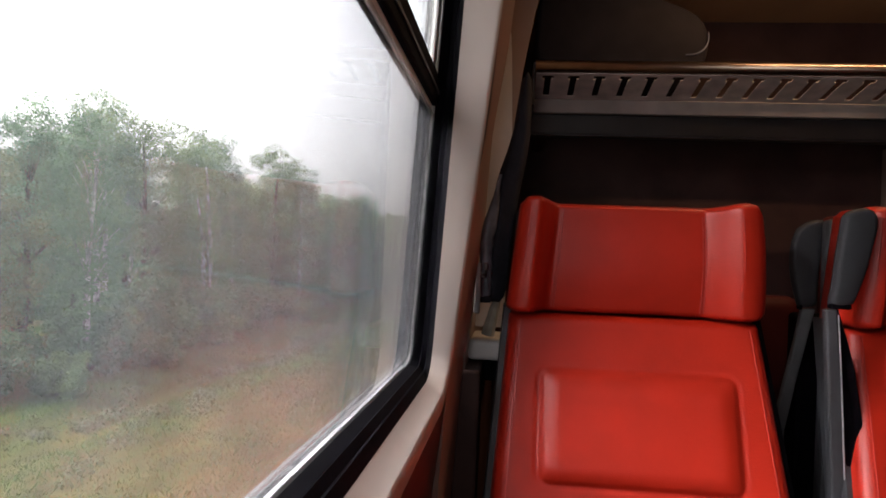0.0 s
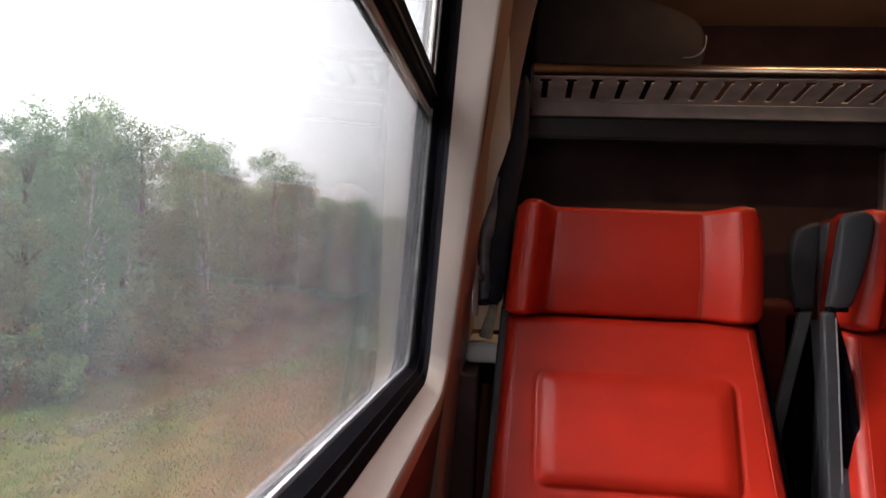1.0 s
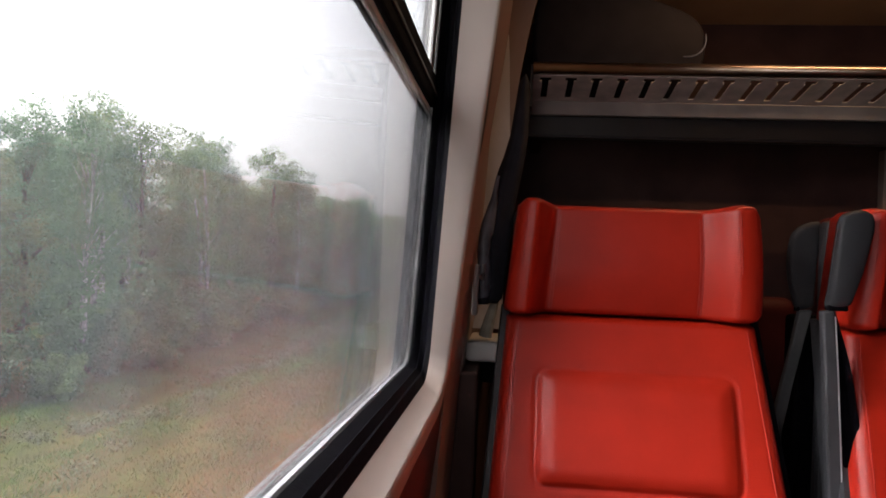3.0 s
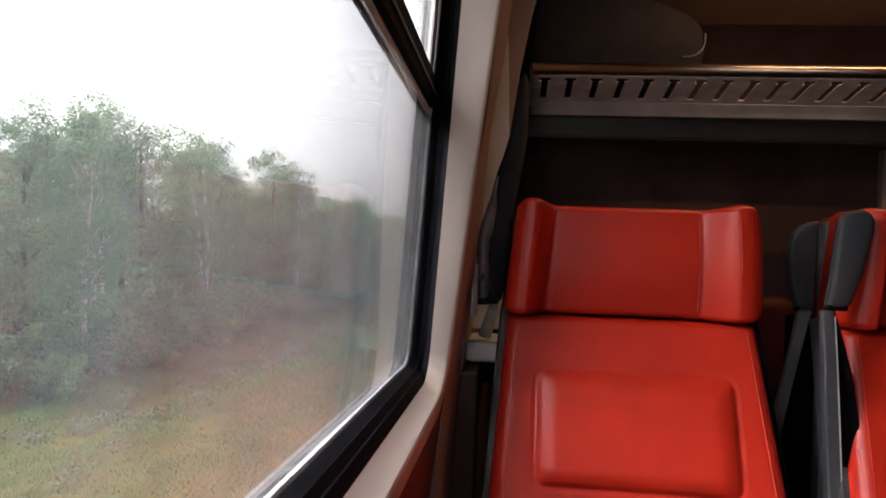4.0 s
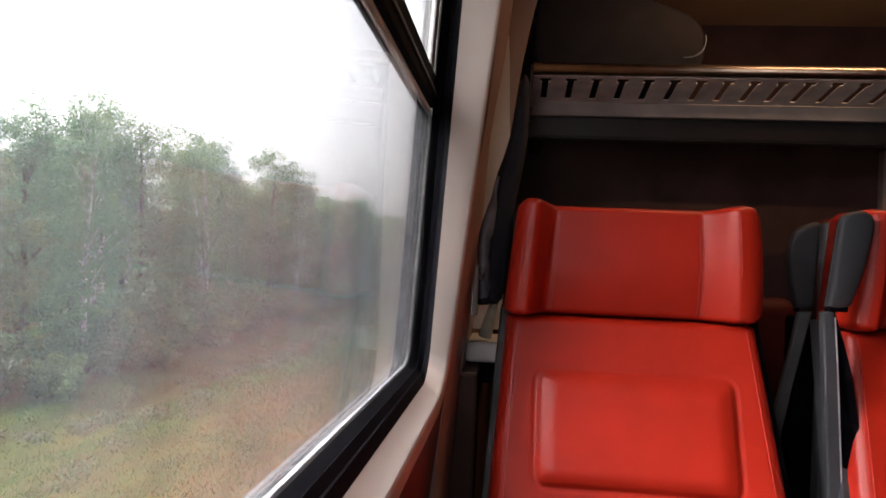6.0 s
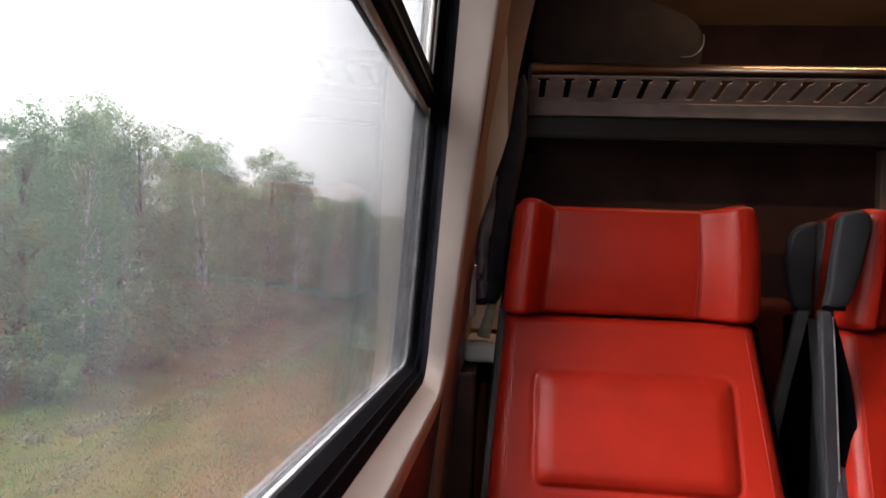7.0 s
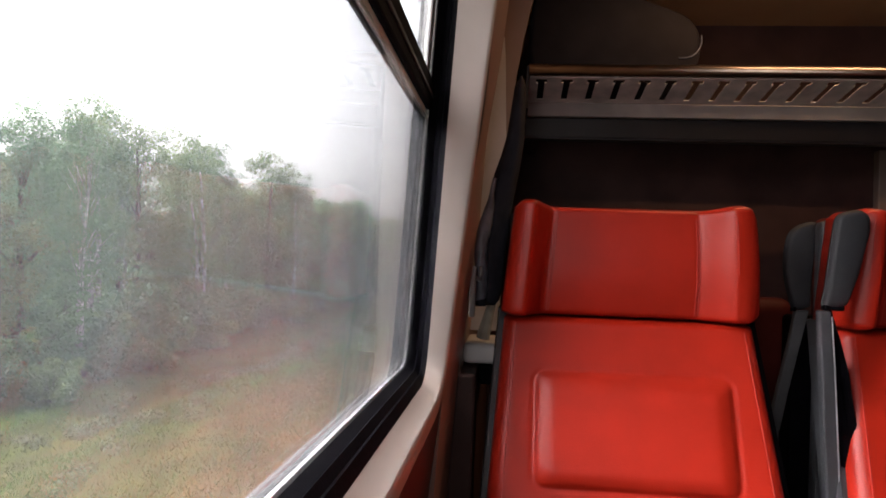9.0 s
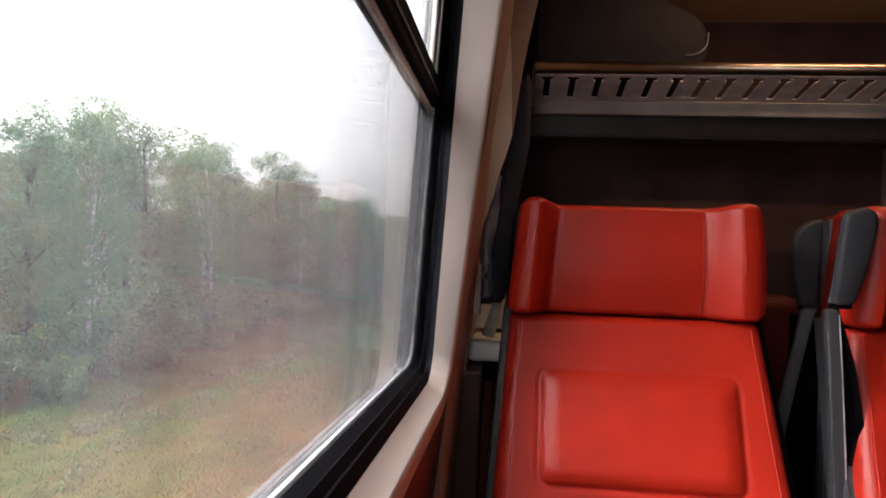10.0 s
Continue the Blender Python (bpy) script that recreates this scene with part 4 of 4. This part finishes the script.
def build_far_wood():
    """Woodland behind the first rows, too dense to count."""
    rng = np.random.default_rng(31)
    centres, radii = [], []
    for k in range(420):
        y = rng.uniform(-5, 260)
        d = rng.uniform(23, 27) + max(0, y - 150) * rng.uniform(-0.15, 0.0)
        h = rng.uniform(0.3, 7.6)
        centres.append((-d, y, GROUND + h))
        radii.append(rng.uniform(1.0, 2.0))
    v, fc = leaf_cloud(rng, centres, radii, 60000, 0.24)
    ob = from_arrays("far_wood", v, fc, M_LEAF)
    tagged(ob, "dense green woodland behind the first trees", "woodland", kind="stuff")


build_far_wood()


def build_grass(name, seed, n, near, far, tall, mat, label):
    """Blades between two distances from the track, thinning out in patches at the borders."""
    rng = np.random.default_rng(seed)
    d = near + (far - near) * rng.random(n)
    x, y = -d, -4.0 + 80 * rng.random(n) ** 1.2
    patch = np.array([noise.noise(Vector((a * 0.55, b * 0.06, seed * 1.0))) for a, b in zip(x, y)])
    edge = np.minimum(d - near, far - d)
    keep = edge > 1.6 * rng.random(n) + 1.2 * patch - 0.9
    x, y, patch = x[keep], y[keep], patch[keep]
    n = len(x)
    z = np.array([ground_z(a, b) for a, b in zip(x, y)])
    h = (0.04 + tall * rng.random(n) ** 2) * (0.8 + 0.9 * np.clip(patch + 0.2, 0, 1))
    w = 0.0012 + 0.002 * rng.random(n) + y * 0.0003
    ang = rng.random(n) * 2 * np.pi
    ca, sa = np.cos(ang), np.sin(ang)
    lean = rng.normal(size=(n, 2)) * (h * 0.45)[:, None]
    p0 = np.stack((x - ca * w, y - sa * w, z - 0.02), 1)
    p1 = np.stack((x + ca * w, y + sa * w, z - 0.02), 1)
    p2 = np.stack((x + ca * w * 0.6 + lean[:, 0] * 0.4, y + sa * w * 0.6 + lean[:, 1] * 0.4, z + h * 0.6), 1)
    p3 = np.stack((x + lean[:, 0], y + lean[:, 1], z + h), 1)
    v = np.stack((p0, p1, p2, p3), 1).reshape(-1, 3)
    ob = from_arrays(name, v, np.arange(n * 4).reshape(-1, 4), mat)
    tagged(ob, label, "grass", kind="stuff")


build_grass("grass", 41, 140000, 4.2, 13.6, 0.07, M_GRASS, "long green grass on the trackside verge")
build_grass("dry_grass", 42, 40000, 2.0, 7.0, 0.05, M_STRAW, "dry straw-coloured grass beside the track")


def build_weeds():
    """Rough weeds and brambles along the shallow ditch, in patches."""
    rng = np.random.default_rng(43)
    centres, radii = [], []
    while len(centres) < 700:
        y = rng.uniform(2.0, 80.0)
        d = 8.9 + 0.7 * rng.normal() + 0.5 * noise.noise(Vector((y * 0.12, 0.0, 5.0)))
        if noise.noise(Vector((d * 0.4, y * 0.16, 7.0))) < -0.12:
            continue
        r = rng.uniform(0.12, 0.36)
        centres.append((-d, y, ground_z(-d, y) + 0.35 * r))
        radii.append(r)
    v, fc = leaf_cloud(rng, centres, radii, 42000, 0.04, flat=0.45)
    ob = from_arrays("weeds", v, fc, M_WEED)
    tagged(ob, "low olive-brown weeds in a rough band along the verge", "weeds", kind="stuff")


build_weeds()


# ---- beside the line: overhead masts and a round board ----
def build_mast(label):
    mast = thing("overhead_mast", (0, 0, 0), label, "mast", group="masts along the line")
    part("foundation", box(-0.35, 0.35, -0.35, 0.35, -0.4, 0.25, 0.03), M_CONCRETE, mast, "grey concrete foot")
    column = bmesh.new()
    for x0, x1, y0, y1 in ((-0.12, 0.12, -0.110, -0.097), (-0.12, 0.12, 0.097, 0.110), (-0.005, 0.005, -0.097, 0.097)):
        bmesh.ops.create_cube(column, size=1, matrix=Matrix.Translation(((x0 + x1) / 2, (y0 + y1) / 2, 4.25)) @ Matrix.Diagonal((x1 - x0, y1 - y0, 8.0, 1)))
    column = part("column", column, M_ZINC, mast, "grey galvanised steel column")
    part("orange_band", box(-0.135, 0.135, -0.125, 0.125, 1.55, 1.95, 0.005), M_ORANGE, column, "orange band")
    plate = part("number_plate", box(-0.16, 0.16, -0.150, -0.142, 2.0, 2.55, 0.004), M_WHITE, mast, "white plate")
    for z in (2.20, 2.34):
        part("dark_bar", box(-0.08, 0.08, -0.1545, -0.1505, z, z + 0.06), M_RUBBER, plate)
    part("upper_arm", tube([(0.12, 0.0, 7.6), (1.4, 0.0, 7.75), (2.9, 0.0, 7.3)], 0.035, 10), M_ZINC, mast, smooth=True)
    part("lower_arm", tube([(0.12, 0.0, 6.1), (1.5, 0.0, 6.35), (2.9, 0.0, 6.6)], 0.03, 10), M_ZINC, mast, smooth=True)
    part("stay", tube([(2.55, 0.0, 7.38), (2.6, 0.0, 6.55)], 0.015, 8), M_ZINC, mast, smooth=True)
    for x, z in ((0.45, 7.63), (0.45, 6.16)):
        part("insulator", tube([(x + 0.03 * k, 0.0, z + 0.004 * k) for k in range(9)], [0.04 if k % 2 else 0.075 for k in range(9)], 12), M_PORCELAIN, mast, "brown ribbed insulator", smooth=True)
    part("platform", box(-0.55, 0.75, -0.30, 0.30, 4.6, 4.72, 0.01), M_ZINC, mast, "dark grey equipment tray")
    return mast


first_mast = build_mast("grey steel overhead-line mast with orange band and white plate")
first_mast.matrix_basis = Matrix.Translation((-4.7, 40.0, GROUND))
for y in (-24.0, 104.0):
    copy_thing(first_mast, Matrix.Translation((-4.7, y, GROUND)))


def build_round_board():
    board = thing("round_board", (-3.2, -9.0, GROUND), "round white enamel trackside board with dark bars", "sign")
    part("post", tube([(-3.2, -9.0, GROUND - 0.3), (-3.2, -9.0, 0.55)], 0.04, 12), M_ZINC, board, "grey steel post", smooth=True)
    bm = bmesh.new()
    bmesh.ops.create_cone(bm, cap_ends=True, segments=48, radius1=0.5, radius2=0.5, depth=0.02, matrix=Matrix.Translation((-3.2, -9.05, 0.28)) @ pose(0, 0, 0, 90, 0, 0))
    disc = part("disc", bm, M_WHITE, board, "white round plate")
    for z, w in ((0.36, 0.62), (0.22, 0.55)):
        part("dark_bar", box(-3.2 - w / 2, -3.2 + w / 2, -9.068, -9.063, z, z + 0.07), M_RUBBER, disc)


build_round_board()
